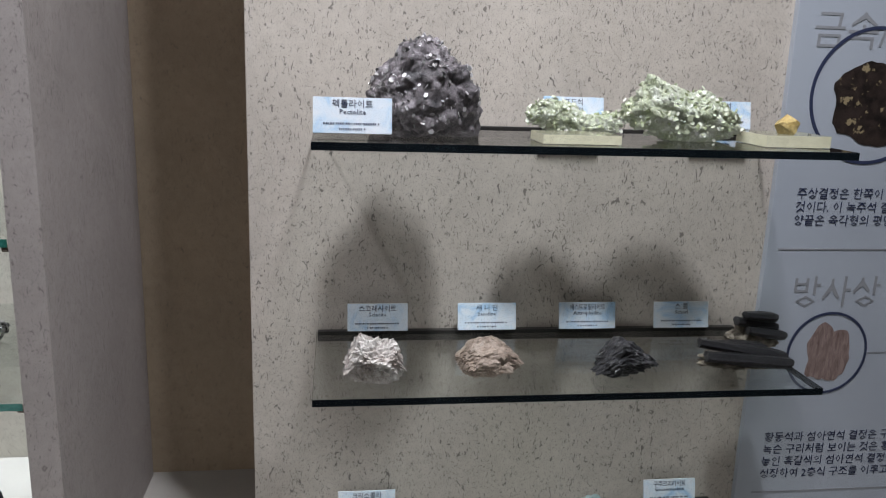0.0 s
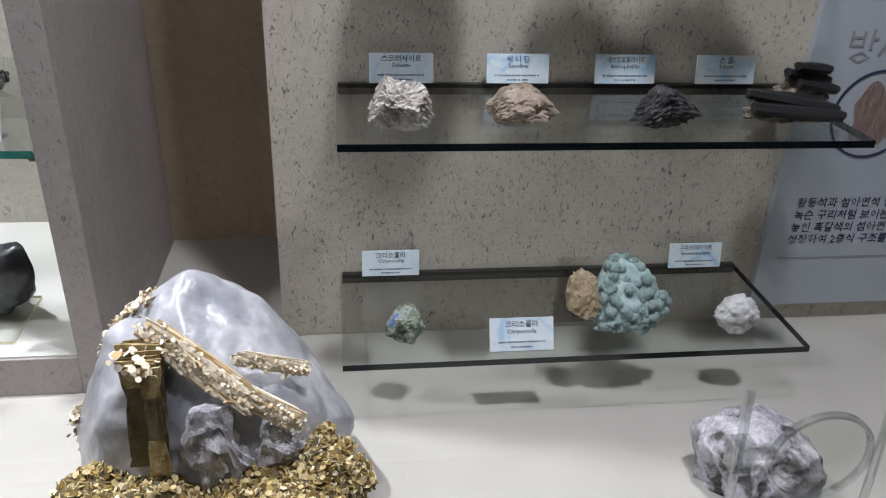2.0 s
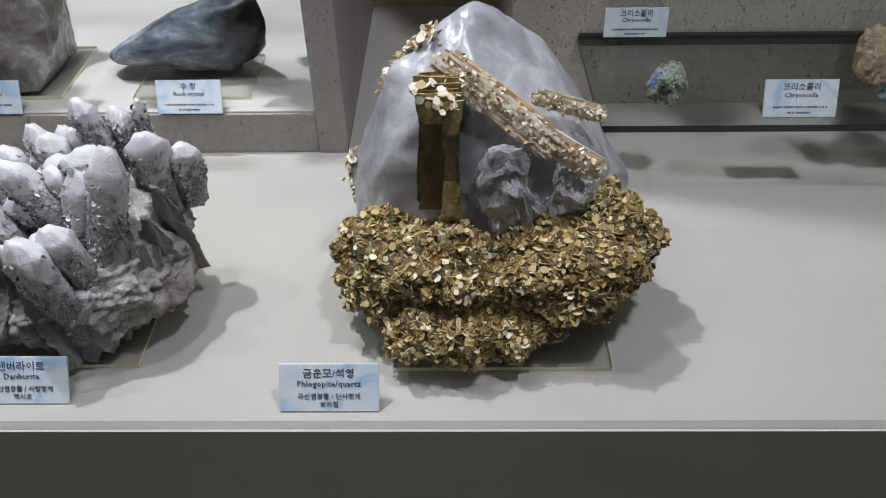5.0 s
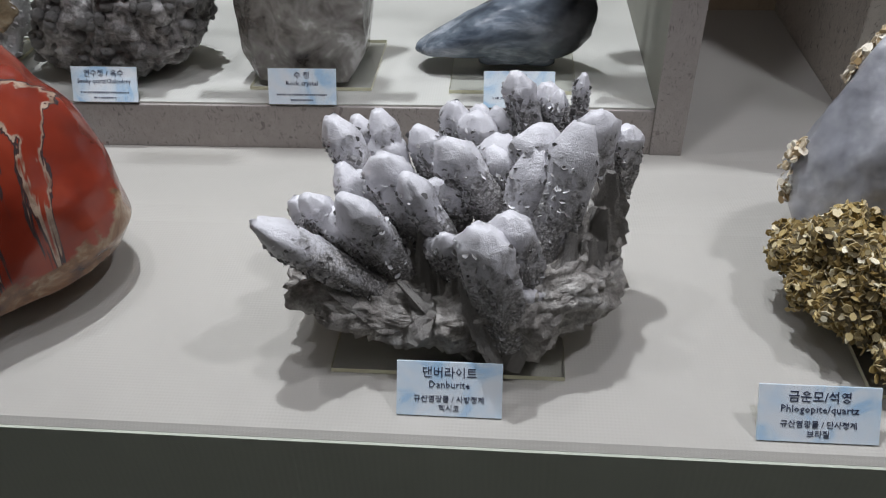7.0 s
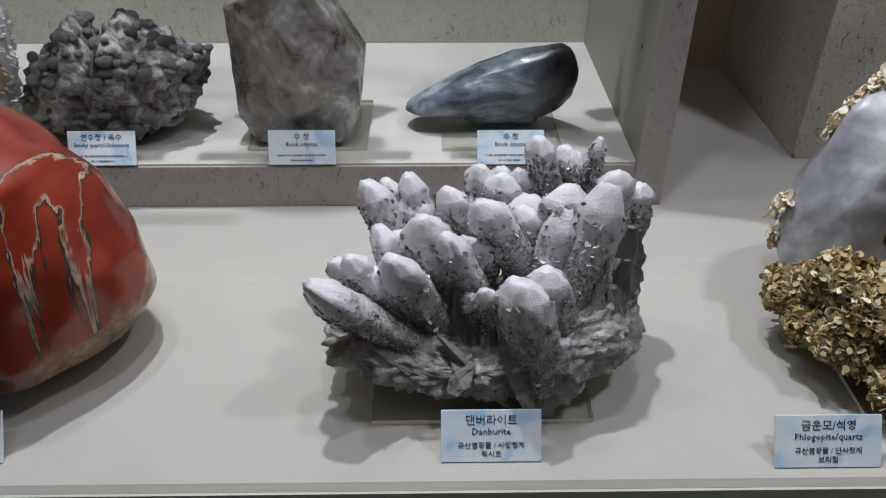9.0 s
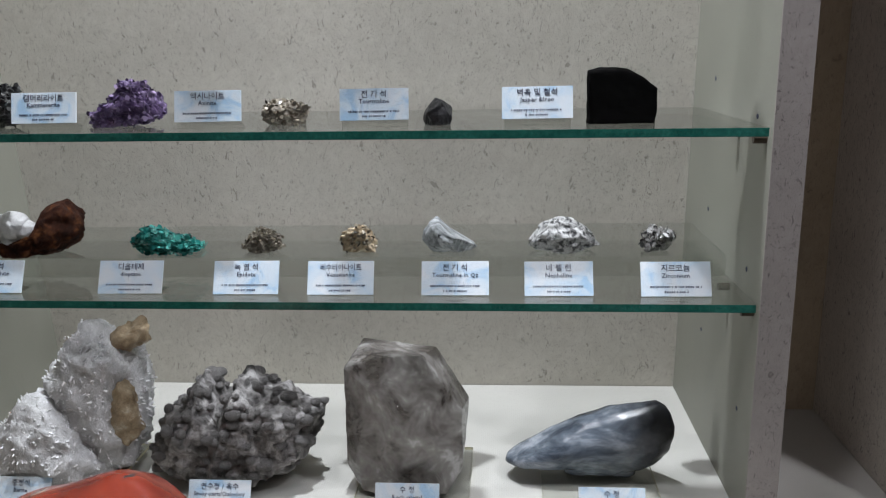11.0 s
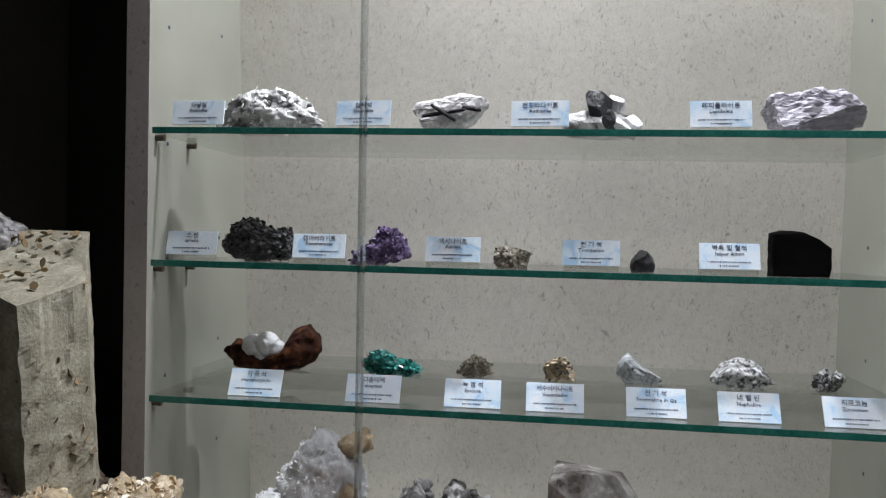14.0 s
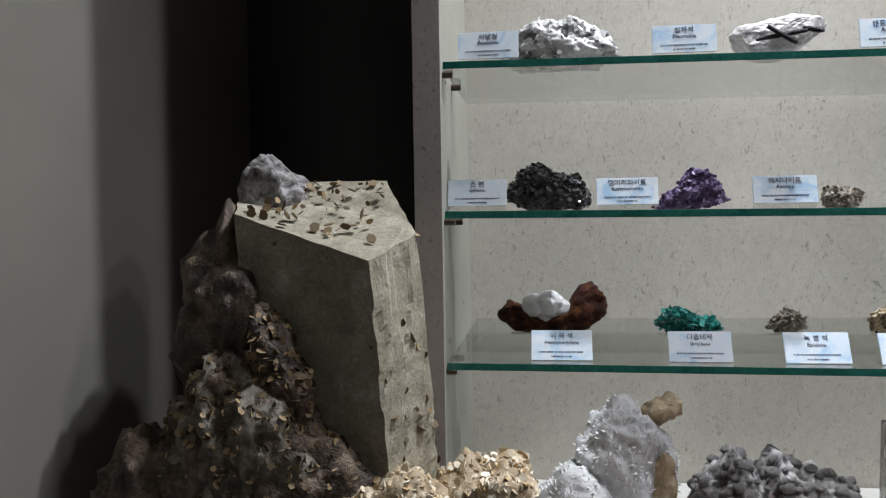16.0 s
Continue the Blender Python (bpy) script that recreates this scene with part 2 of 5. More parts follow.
# counter covered in linen, with a lower cloth-covered step in front
counter = structure(new("counter"), "display counter covered with cream linen", "counter")
bm = bmesh.new()
ROWS = [(0.54, 0.0), (0.54, H - 0.005), (0.546, H)] + [(0.60 + 0.04 * k, H - (H - HB) * (lambda q: q * q * (3 - 2 * q))(min(1.0, max(0.0, (k * 0.04 - 0.22) / 0.22)))) for k in range(13)] + [(1.56, HB), (1.56, 0.0)]
ends = [[bm.verts.new((x, y, z)) for y, z in ROWS] for x in (-2.14, 2.3)]
for i in range(len(ROWS)):
    j = (i + 1) % len(ROWS)
    bm.faces.new((ends[0][i], ends[1][i], ends[1][j], ends[0][j]))
bm.faces.new(ends[0]), bm.faces.new(list(reversed(ends[1])))
part("cloth_top", bm, M_CLOTH, counter)
bm = bmesh.new()
n = 240
prev = None
for i in range(n + 1):
    x = -2.13 + 4.42 * i / n
    fold = 0.004 * noise.noise((x * 3, 0, 0)) + 0.002 * noise.noise((x * 14, 3, 0))
    row = [bm.verts.new((x, 0.5392 - 0.012 * k + fold * k + 0.002 * k * noise.noise((x * 5, k * 2.0, 1)), H - 0.0045 - 0.46 * k)) for k in (0.0, 0.15, 0.3, 0.5, 0.75, 1.0)]
    row += [bm.verts.new((x, 0.5364 - 0.012 * k + fold * k, H - 0.466 * k - 0.0045)) for k in (1.0, 0.0)]
    if prev:
        for k in range(len(row)):
            k2 = (k + 1) % len(row)
            bm.faces.new((prev[k], row[k], row[k2], prev[k2]))
    prev = row
part("cloth_front", bm, M_FASCIA, counter, "grey-green cloth hanging over the front")
bm = bmesh.new()
box_into(bm, -2.14, 2.3, 0.30, 0.525, 0.0, 0.30, 0.004)
part("plinth_step", bm, M_FASCIA, counter, "grey-green lower step")

# front glass in panes with an open joint
for i, (a, b) in enumerate(((-2.14, -1.098), (-1.094, 0.7), (0.704, 2.3))):
    g = slab("case_glass_%d" % (i + 1), a, b, 0.331, 0.339, 0.30, 2.3, M_GLASS, None, 0)
    g.visible_shadow = False
    structure(g, "clear front glass pane of the display case", "glass")
structure(slab("glass_joint_trim", -1.0978, -1.0945, 0.3305, 0.3395, 0.30, 2.3, M_ROD, None, 0.001), "grey vertical joint between two glass panes", "trim")

# panel block with the cantilevered shelves
structure(slab("panel_wall", -0.134, 2.3, 1.186, 1.56, HB, 3.0, M_PANEL, None, 0.003), "speckled beige wall panel behind glass shelves", "wall panel")

# ---- shelf unit ----
unit = tagged(new("shelf_unit"), "speckled beige open shelf unit standing on the linen counter", "shelf unit")
XL, XR, T = -1.69, -0.377, 0.042
YF, YB = 1.05, 1.55


def side_panel(x0, x1, inner):
    bm = bmesh.new()
    box_into(bm, x0, x1, YF, YB, HB, 2.97, 0.0015)
    bm.normal_update()
    bm.faces.ensure_lookup_table()
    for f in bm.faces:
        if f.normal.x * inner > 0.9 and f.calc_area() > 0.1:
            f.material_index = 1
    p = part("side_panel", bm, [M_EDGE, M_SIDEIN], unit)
    xi = x1 if inner > 0 else x0
    for yy in (1.115, 1.33):
        for k in range(6):
            zz = 0.985 + 0.107 * k * 1.9 + (0.04 if yy > 1.2 else 0)
            if zz < 2.1:
                # no bore: a thin black disc stands for the dark inside the hole
                bm = bmesh.new()
                rounded_rod(bm, (xi - 0.002 * inner, yy, zz), (xi + 0.0006 * inner, yy, zz), 0.0035, 10)
                part("peg_hole", bm, M_INK, p)
    return p


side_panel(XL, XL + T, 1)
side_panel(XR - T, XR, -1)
bm = bmesh.new()
box_into(bm, XL + T, XR - T, 0, 0.02, H + 0.04, 2.94, 0)
for v in bm.verts:
    v.co.y += 1.515 - 0.115 * min(1.0, (v.co.z - 0.84) / 2.1) * 1.6
part("back_panel", bm, M_BOXIN, unit)
bm = bmesh.new()
box_into(bm, XL + T, XR - T, YF + 0.002, 1.536, HB, H + 0.038, 0.002)
part("bottom_board", bm, M_EDGE, unit)
bm = bmesh.new()
box_into(bm, XL + T, XR - T, YF + 0.006, 1.514, H + 0.036, H + 0.041, 0.001)
part("floor_sheet", bm, M_FLOORCLOTH, unit, "white linen floor sheet")
bm = bmesh.new()
box_into(bm, XL + T, XR - T, YF, 1.40, 2.941, 2.97, 0.002)
part("top_board", bm, M_EDGE, unit)


def glass_sheet(name, x0, x1, y0, y1, z0, z1, edge, parent, label=""):
    bm = bmesh.new()
    box_into(bm, x0, x1, y0, y1, z0, z1, 0.0008)
    bm.normal_update()
    for f in bm.faces:
        if f.normal.y < -0.5 or (abs(f.normal.x) > 0.5 and edge is M_DARKEDGE):
            f.material_index = 1
    return part(name, bm, [M_SHELF, edge], parent, label)


B1, B2, B3, B0 = 1.602, 1.383, 1.157, H + 0.041
SAG = {B1: 0.0115, B2: 0.0085, B3: 0.0065}  # the shelves slope down a little to the east


def sag(x, shelf):
    return SAG[shelf] * (-0.427 - x)


for z in (B1, B2, B3):
    s = tagged(new("glass_shelf"), "clear glass shelf with a green edge on metal pins", "glass shelf", "shelves in the unit")
    s.matrix_basis = Matrix.Translation((-0.427, 0, z)) @ pose(0, 0, 0, 0, math.degrees(SAG[z])) @ Matrix.Translation((0.427, 0, -z))
    pane = glass_sheet("pane", XL + T + 0.003, XR - T - 0.003, 1.056, 1.41, z - 0.011, z, M_SHELFEDGE, s)
    pane.visible_shadow = False
    for x in (XL + T, XR - T - 0.016):
        for y in (1.075, 1.19):
            bm = bmesh.new()
            rounded_rod(bm, (x, y, z - 0.016), (x + 0.016, y, z - 0.016), 0.0055, 10)
            part("shelf_pin", bm, M_METAL, s)
riser = tagged(new("glass_riser"), "thick clear acrylic riser standing on the glass shelf", "riser")
block = glass_sheet("block", XL + T + 0.02, XR - T - 0.01, 1.178, 1.40, B3, B3 + 0.030, M_ACRYL, riser)
block.visible_shadow = False
riser.matrix_basis = Matrix.Translation((0, 0, 0.004))
R3 = B3 + 0.034

# ---- cantilevered shelves on the panel ----
S1, S2, S3 = 1.528, 1.209, 0.892
for z, x1 in ((S1, 0.65), (S2, 0.65), (S3, 0.645)):
    s = tagged(new("wall_shelf"), "clear glass shelf with a dark edge on the panel", "glass shelf", "shelves on the panel")
    glass_sheet("pane", -0.035, x1, 0.93, 1.185, z - 0.010, z, M_DARKEDGE, s)
    bm = bmesh.new()
    box_into(bm, -0.033, x1 - 0.002, 1.175, 1.1858, z - 0.013, z + 0.003, 0.001)
    part("channel", bm, M_DARK, s, "dark wall channel")


# ---- text and labels ----
QUEUE = []


def lettering(s, size, mat, parent, m, align="CENTER", wide=0.0):
    """Text to be set by set_type(), in one go at the end."""
    QUEUE.append((s, size, mat, parent, m, align, wide))


def set_type():
    curves = {}
    for s, size, mat, parent, m, align, wide in QUEUE:
        if (s, size, align) not in curves:
            c = bpy.data.curves.new("text", "FONT")
            c.body, c.size, c.align_x, c.resolution_u = s, size, align, 1
            c.extrude = 0.0002
            curves[s, size, align] = new("text", c)
    deps = bpy.context.evaluated_depsgraph_get()
    meshes = {k: bpy.data.meshes.new_from_object(o.evaluated_get(deps)) for k, o in curves.items()}
    for o in curves.values():
        bpy.data.objects.remove(o)
    for s, size, mat, parent, m, align, wide in QUEUE:
        me = meshes[s, size, align]
        me.materials.clear()
        me.materials.append(mat)
        me.polygons.foreach_set("material_index", [0] * len(me.polygons))
        ob = new("lettering", me)
        ob.parent = parent
        w = max(v.co.x for v in me.vertices) - min(v.co.x for v in me.vertices) if len(me.vertices) else 0
        ob.matrix_basis = m @ Matrix.Diagonal((wide / w if wide and w > wide else 1, 1, 1, 1))


def bars(parent, m, rows, seed, width, height, mat):
    """Lines too small to read, as short bars: rows of (y, centre, length)."""
    rg = random.Random(seed)
    for y, cx, length in rows:
        bm = bmesh.new()
        x = cx - length / 2
        while x < cx + length / 2:
            w = min(rg.uniform(0.4, 1.0) * height * 0.9, cx + length / 2 - x)
            if w > 0.0008:
                box_into(bm, x, x + w, y - height / 2, y + height / 2, 0, 0.0003)
            x += w + height * rg.choice((0.35, 0.35, 0.5, 1.1))
        ob = part("text_bar", bm, mat, parent)
        ob.matrix_basis = m


def specimen_label(x, y, z, ko, en, lines=(), tilt=28, w=0.092, h=0.048, yaw=0, seed=1, small=None):
    root = tagged(new("specimen_label"), "small pale blue printed label reading " + en, "label", "specimen labels")
    root.matrix_basis = pose(x, y, z, 0, 0, yaw)
    lift = 0.009 if tilt < 20 else 0.0015
    up = pose(0, 0, lift, 90 - tilt, 0, 0)
    bm = bmesh.new()
    box_into(bm, -w / 2, w / 2, 0, h, -0.003, 0, 0.0004)
    card = part("card", bm, [M_CARD], root)
    card.matrix_basis = up
    bm = bmesh.new()
    s = math.sin(radians(tilt)) * h
    c = math.cos(radians(tilt)) * h
    prof = [(0.001, 0), (s + 0.012, 0), (s + 0.012, 0.002), (0.006, max(lift, 0.002)), (s * 0.9 + 0.0055, lift + c * 0.9), (s * 0.9 + 0.0035, lift + c * 0.9), (0.0035, lift), (0.001, lift)]
    ends = [[bm.verts.new((sx, yy, zz)) for yy, zz in prof] for sx in (-w * 0.47, w * 0.47)]
    bm.faces.new(ends[0]), bm.faces.new(list(reversed(ends[1])))
    for i in range(len(prof)):
        j = (i + 1) % len(prof)
        bm.faces.new((ends[0][i], ends[1][i], ends[1][j], ends[0][j]))
    part("stand", bm, M_ACRYL, root, "clear acrylic stand")
    lettering(ko, 0.0105, M_INK, card, pose(0, h * 0.73, 0.0003), wide=w * 0.62)
    lettering(en, 0.0088, M_INK, card, pose(0, h * 0.53, 0.0003), wide=w * 0.82)
    if small:
        for k, t in enumerate(small):
            lettering(t, 0.0068, M_INK, card, pose(0, h * (0.27 - 0.17 * k), 0.0003), wide=w * 0.8)
    else:
        bars(card, pose(0, 0, 0.0002), [(h * 0.27, 0, w * 0.74), (h * 0.12, 0, w * 0.34)], seed, w, 0.0024, M_INK)
    return root


LABELS = [
    (-1.579, 1.085, B1, "아날심", "Analcime", 10), (-1.290, 1.085, B1, "십자석", "Staurolite", 10), (-1.0, 1.085, B1, "앤드라다이트", "Andradite", 10), (-0.722, 1.085, B1, "레피돌라이트", "Lepidolite", 10),
    (-1.601, 1.11, B2, "스 펜", "sphene", 14), (-1.371, 1.11, B2, "캠머러라이트", "Kammererite", 14), (-1.141, 1.11, B2, "액시나이트", "Axinite", 14), (-0.915, 1.11, B2, "전 기 석", "Tourmaline", 14), (-0.70, 1.11, B2, "벽옥 및 철석", "Jasper &Iron", 14),
    (-1.473, 1.086, B3, "이 극 석", "Hemimorphite", 25), (-1.268, 1.086, B3, "디옵테제", "dioptase", 25), (-1.102, 1.086, B3, "녹 염 석", "Epidote", 25), (-0.969, 1.086, B3, "베수비아나이트", "Vesuvianite", 25), (-0.811, 1.086, B3, "전 기 석", "Tourmaline in Qz", 25), (-0.671, 1.086, B3, "네 펠 린", "Nepheline", 25), (-0.516, 1.086, B3, "지르코늄", "Zirconium", 25),
    (-1.158, 1.05, B0, "연수정 / 옥수", "Smoky quartz/Chalcedony", 25), (-0.884, 1.05, B0, "수 정", "Rock crystal", 25), (-0.596, 1.048, B0, "수 정", "Rock crystal", 25), (-1.46, 1.05, B0, "중정석", "Barite", 25),
    (0.058, 1.158, S2, "스코레사이트", "Sclecite", 12), (0.228, 1.158, S2, "새 니 딘", "Sanidine", 12), (0.390, 1.158, S2, "애스트로필라이트", "Astrophyllite", 12), (0.547, 1.158, S2, "스 콜", "Schorl", 12),
    (0.045, 1.158, S3, "크리소콜라", "Chrysocolla", 12), (0.217, 0.946, S3, "크리소콜라", "Chrysocolla", 25), (0.560, 1.158, S3, "구주크리카이트", "Goosecreekite", 12),
    (0.013, 0.945, S1, "펙톨라이트", "Pectolite", 12), (0.344, 1.158, S1, "포도석", "Prehnite", 12), (0.578, 1.158, S1, "포도석", "Prehnite", 12),
]
for i, (x, y, z, ko, en, tilt) in enumerate(LABELS):
    specimen_label(x, y, z + (sag(x, z) if z in SAG else 0), ko, en, tilt=tilt, seed=i, h=0.042 if tilt < 20 else 0.047)
specimen_label(-0.652, 0.566, H, "댄버라이트", "Danburite", tilt=33, small=("규산염광물 / 사방정계", "멕시코"))
specimen_label(-0.345, 0.556, H, "금운모/석영", "Phlogopite/quartz", tilt=33, w=0.098, small=("규산염광물 / 단사정계", "브라질"))
specimen_label(-1.145, 0.570, H, "적 옥", "Jasper", tilt=33)

# ---- information board on the panel ----
board = tagged(new("information_board"), "pale blue printed board with grey headings and round mineral photographs", "sign")
board.matrix_basis = Matrix.Translation((0.02 * 0.0467 * 1.0, -0.027 * 0.0467, -1.595 * 0.0467)) @ Matrix.Diagonal((1.0467, 1.0467, 1.0467, 1))
BY = 1.123
bm = bmesh.new()
box_into(bm, 0.655, 1.75, BY, 1.134, 0.845, 1.95, 0.001)
part("sheet", bm, M_BOARD, board)


def on_board(x, z):
    return Matrix.Translation((x, BY - 0.0006, z)) @ pose(0, 0, 0, 90, 0, 0)


lettering("금속/광택", 0.058, M_GREYINK, board, on_board(0.682, 1.665), "LEFT")
lettering("방사상", 0.056, M_GREYINK, board, on_board(0.705, 1.266), "LEFT")
for z, s in ((1.437, "주상결정은 한쪽이 다른 쪽보다 긴"), (1.416, "것이다. 이 녹주석 결정은 기둥의"), (1.395, "양끝은 육각형의 평면으로 되어")):
    lettering(s, 0.019, M_INK, board, on_board(0.692, z), "LEFT")
for z, s in ((1.03, "황동석과 섬아연석 결정은 구조가"), (1.008, "녹슨 구리처럼 보이는 것은 황동석"), (0.986, "놓인 흑갈색의 섬아연석 결정에 평"), (0.964, "성장하여 2층식 구조를 이루고 있다")):
    lettering(s, 0.019, M_INK, board, on_board(0.694, z), "LEFT")
for z, x0 in ((1.356, 0.674), (0.937, 0.684)):
    bm = bmesh.new()
    box_into(bm, x0, 1.70, BY - 0.001, BY - 0.0002, z - 0.0012, z + 0.0012)
    part("rule", bm, M_GREYINK, board)


def ring(x, z, r, wdt):
    bm = bmesh.new()
    n = 64
    loops = [[bm.verts.new((x + rr * math.cos(2 * math.pi * i / n), BY - d, z + rr * math.sin(2 * math.pi * i / n))) for i in range(n)] for rr, d in ((r, 0.0002), (r, 0.0012), (r - wdt, 0.0012), (r - wdt, 0.0002))]
    for a in range(3):
        for i in range(n):
            j = (i + 1) % n
            bm.faces.new((loops[a][i], loops[a][j], loops[a + 1][j], loops[a + 1][i]))
    part("ring", bm, M_INK, board, "black circle round a photograph")


ring(0.793, 1.592, 0.102, 0.005)
ring(0.782, 1.183, 0.070, 0.004)
bm = bmesh.new()
box_into(bm, 0.852, 1.2, BY - 0.001, BY - 0.0002, 1.1825, 1.1840)
part("rule", bm, M_GREYINK, board)
M_PHOTO1 = stone("photo_dark_mineral", [(0.35, (0.012, 0.01, 0.009)), (0.6, (0.05, 0.035, 0.03))], 60, 0.4, 0, speck=((0.30, 0.24, 0.14), 70, 0.62))
M_PHOTO2 = stone("photo_pink_mineral", [(0.3, (0.16, 0.10, 0.09)), (0.6, (0.40, 0.30, 0.27))], 40, 0.4, 0, stretch=(4, 1, 1))


def photo(x, z, r, mat, seed, squash):
    bm = bmesh.new()
    n = 48
    loop = []
    for i in range(n):
        a = 2 * math.pi * i / n
        k = 1 + 0.35 * noise.noise((math.cos(a) * 1.4 + seed, math.sin(a) * 1.4, seed)) + 0.1 * noise.noise((math.cos(a) * 5, math.sin(a) * 5, seed))
        loop.append((x + r * k * math.cos(a), z + r * k * squash * math.sin(a)))
    f = [bm.verts.new((px, BY - 0.0009, pz)) for px, pz in loop]
    g = [bm.verts.new((px, BY - 0.0002, pz)) for px, pz in loop]
    bm.faces.new(f)
    for i in range(n):
        j = (i + 1) % n
        bm.faces.new((f[i], f[j], g[j], g[i]))
    part("photograph", bm, mat, board)


photo(0.80, 1.585, 0.072, M_PHOTO1, 3.1, 0.85)
photo(0.785, 1.18, 0.042, M_PHOTO2, 7.7, 1.15)


# ---- specimens: builders ----
def shaped(w, d, h, seed, sub=4, amp=0.25, freq=1.6, ridge=0.0, cells=0.0, cell_freq=4.0, cuts=0, cut_at=(0.6, 0.85), fine=0.0, fine_freq=9.0, profile=None, boxy=0.0, flat=0.12, lean=0.0):
    """A stone of the given width, depth and height in metres, standing on z = 0."""
    rg = random.Random(seed)
    off = Vector((rg.uniform(-50, 50), rg.uniform(-50, 50), rg.uniform(-50, 50)))
    bm = bmesh.new()
    bmesh.ops.create_icosphere(bm, subdivisions=sub, radius=1)
    planes = []
    for _ in range(cuts):
        nrm = Vector((rg.gauss(0, 1), rg.gauss(0, 1), rg.gauss(0, 1))).normalized()
        planes.append((nrm, rg.uniform(*cut_at)))
    for v in bm.verts:
        p = v.co.copy()
        if boxy:
            m = max(abs(p.x), abs(p.y), abs(p.z))
            p = p.lerp(p / m * 0.8, boxy)
        q = p * freq + off
        r = 1 + amp * noise.fractal(q, 1.0, 2.0, 3)
        if ridge:
            r += ridge * (1 - 2 * abs(noise.noise(q * 2.3)))
        p *= r
        for nrm, dd in planes:
            e = p.dot(nrm) - dd
            if e > 0:
                p -= nrm * e
        if cells:
            dist, _ = noise.voronoi(p * cell_freq + off)
            p += v.co * cells * (0.6 - dist[0])
        if fine:
            p += v.co * fine * noise.fractal(p * fine_freq + off, 0.8, 2.1, 3)
        v.co = p
    xs, ys, zs = ([v.co[k] for v in bm.verts] for k in range(3))
    lo, hi = (min(xs), min(ys), min(zs)), (max(xs), max(ys), max(zs))
    zf = lo[2] + flat * (hi[2] - lo[2])
    for v in bm.verts:
        u = 2 * (v.co.x - lo[0]) / (hi[0] - lo[0]) - 1
        vy = 2 * (v.co.y - lo[1]) / (hi[1] - lo[1]) - 1
        z = (max(v.co.z, zf + 0.004 * (v.co.z - zf)) - zf) / (hi[2] - zf)
        if profile:
            z *= float(np.interp(u, np.linspace(-1, 1, len(profile)), profile))
        v.co = (u * w / 2 + lean * z, vy * d / 2, z * h)
    if profile:
        top = max(v.co.z for v in bm.verts)
        for v in bm.verts:
            v.co.z *= h / top
    return bm


def lump(x0, x1, y, d, top, bot, seed, sub=5, rough=0.006, freq=22, cells=0.0, cell_freq=60, fine=0.0015, fine_freq=120, square=0.7, cuts=0):
    """A stone between x0 and x1 whose upper and lower outlines are given as heights at even steps along x; sizes in metres."""
    rg = random.Random(seed)
    off = Vector((rg.uniform(-9, 9), rg.uniform(-9, 9), rg.uniform(-9, 9)))
    steps_t, steps_b = np.linspace(-1, 1, len(top)), np.linspace(-1, 1, len(bot))
    low = min(bot)
    bm = bmesh.new()
    bmesh.ops.create_icosphere(bm, subdivisions=sub, radius=1)
    mid = Vector(((x0 + x1) / 2, y, (max(top) + low) / 2))
    size = Vector(((x1 - x0) / 2, d / 2, (max(top) - low) / 2))
    planes = []
    for _ in range(cuts):
        n_ = Vector((rg.gauss(0, 1), rg.gauss(-0.4, 1), rg.gauss(0.2, 1))).normalized()
        planes.append((n_, rg.uniform(0.66, 0.9) * math.sqrt((n_.x * size.x) ** 2 + (n_.y * size.y) ** 2 + (n_.z * size.z) ** 2)))
    for v in bm.verts:
        n_ = v.co.copy()
        r = math.sqrt(max(1e-6, 1 - n_.x * n_.x))
        sy, sz = n_.y / r, n_.z / r
        sy = math.copysign(abs(sy) ** square, sy)
        sz = math.copysign(abs(sz) ** square, sz)
        a, b = float(np.interp(n_.x, steps_t, top)), float(np.interp(n_.x, steps_b, bot))
        p = Vector((mid.x + size.x * n_.x, y + size.y * sy * (1 - abs(n_.x) ** 4) ** 0.5, (a + b) / 2 + (a - b) / 2 * sz))
        for pn, pd in planes:
            e = (p - mid).dot(pn) - pd
            if e > 0:
                p -= pn * e
        g = rough * noise.fractal(p * freq + off, 0.9, 2.0, 4)
        if cells:
            dist, _ = noise.voronoi(p * cell_freq + off)
            g += cells * (0.55 - dist[0])
        if fine:
            g += fine * noise.fractal(p * fine_freq + off, 0.8, 2.1, 2)
        p += n_ * g
        p.z = max(p.z, low - 0.0005)
        v.co = p
    return bm


def in_place(name, label, bm, mats, smooth=True):
    return tagged(link(name, bm, mats, None, "", smooth), label, "mineral", "mineral specimens")


def hull(points, cuts=3, smooth=0.0, rough=0.0, freq=30.0):
    """A faceted body round a few corners, its faces divided and slightly worn."""
    bm = bmesh.new()
    for p in points:
        bm.verts.new(p)
    bmesh.ops.convex_hull(bm, input=bm.verts)
    loose = [v for v in bm.verts if not v.link_faces]
    bmesh.ops.delete(bm, geom=loose, context="VERTS")
    for _ in range(cuts):
        bmesh.ops.subdivide_edges(bm, edges=bm.edges, cuts=1, use_grid_fill=True)
    if smooth:
        for _ in range(3):
            bmesh.ops.smooth_vert(bm, verts=bm.verts, factor=smooth, use_axis_x=True, use_axis_y=True, use_axis_z=True)
    bm.normal_update()
    if rough:
        for v in bm.verts:
            v.co += v.normal * rough * noise.fractal(v.co * freq, 0.9, 2.0, 4)
    return bm


def specimen(name, label, bm, mats, x, y, z, yaw=0, smooth=True, category="mineral"):
    ob = link(name, bm, mats, None, "", smooth)
    ob.matrix_basis = pose(x, y, z, 0, 0, yaw)
    return tagged(ob, label, category, "mineral specimens")


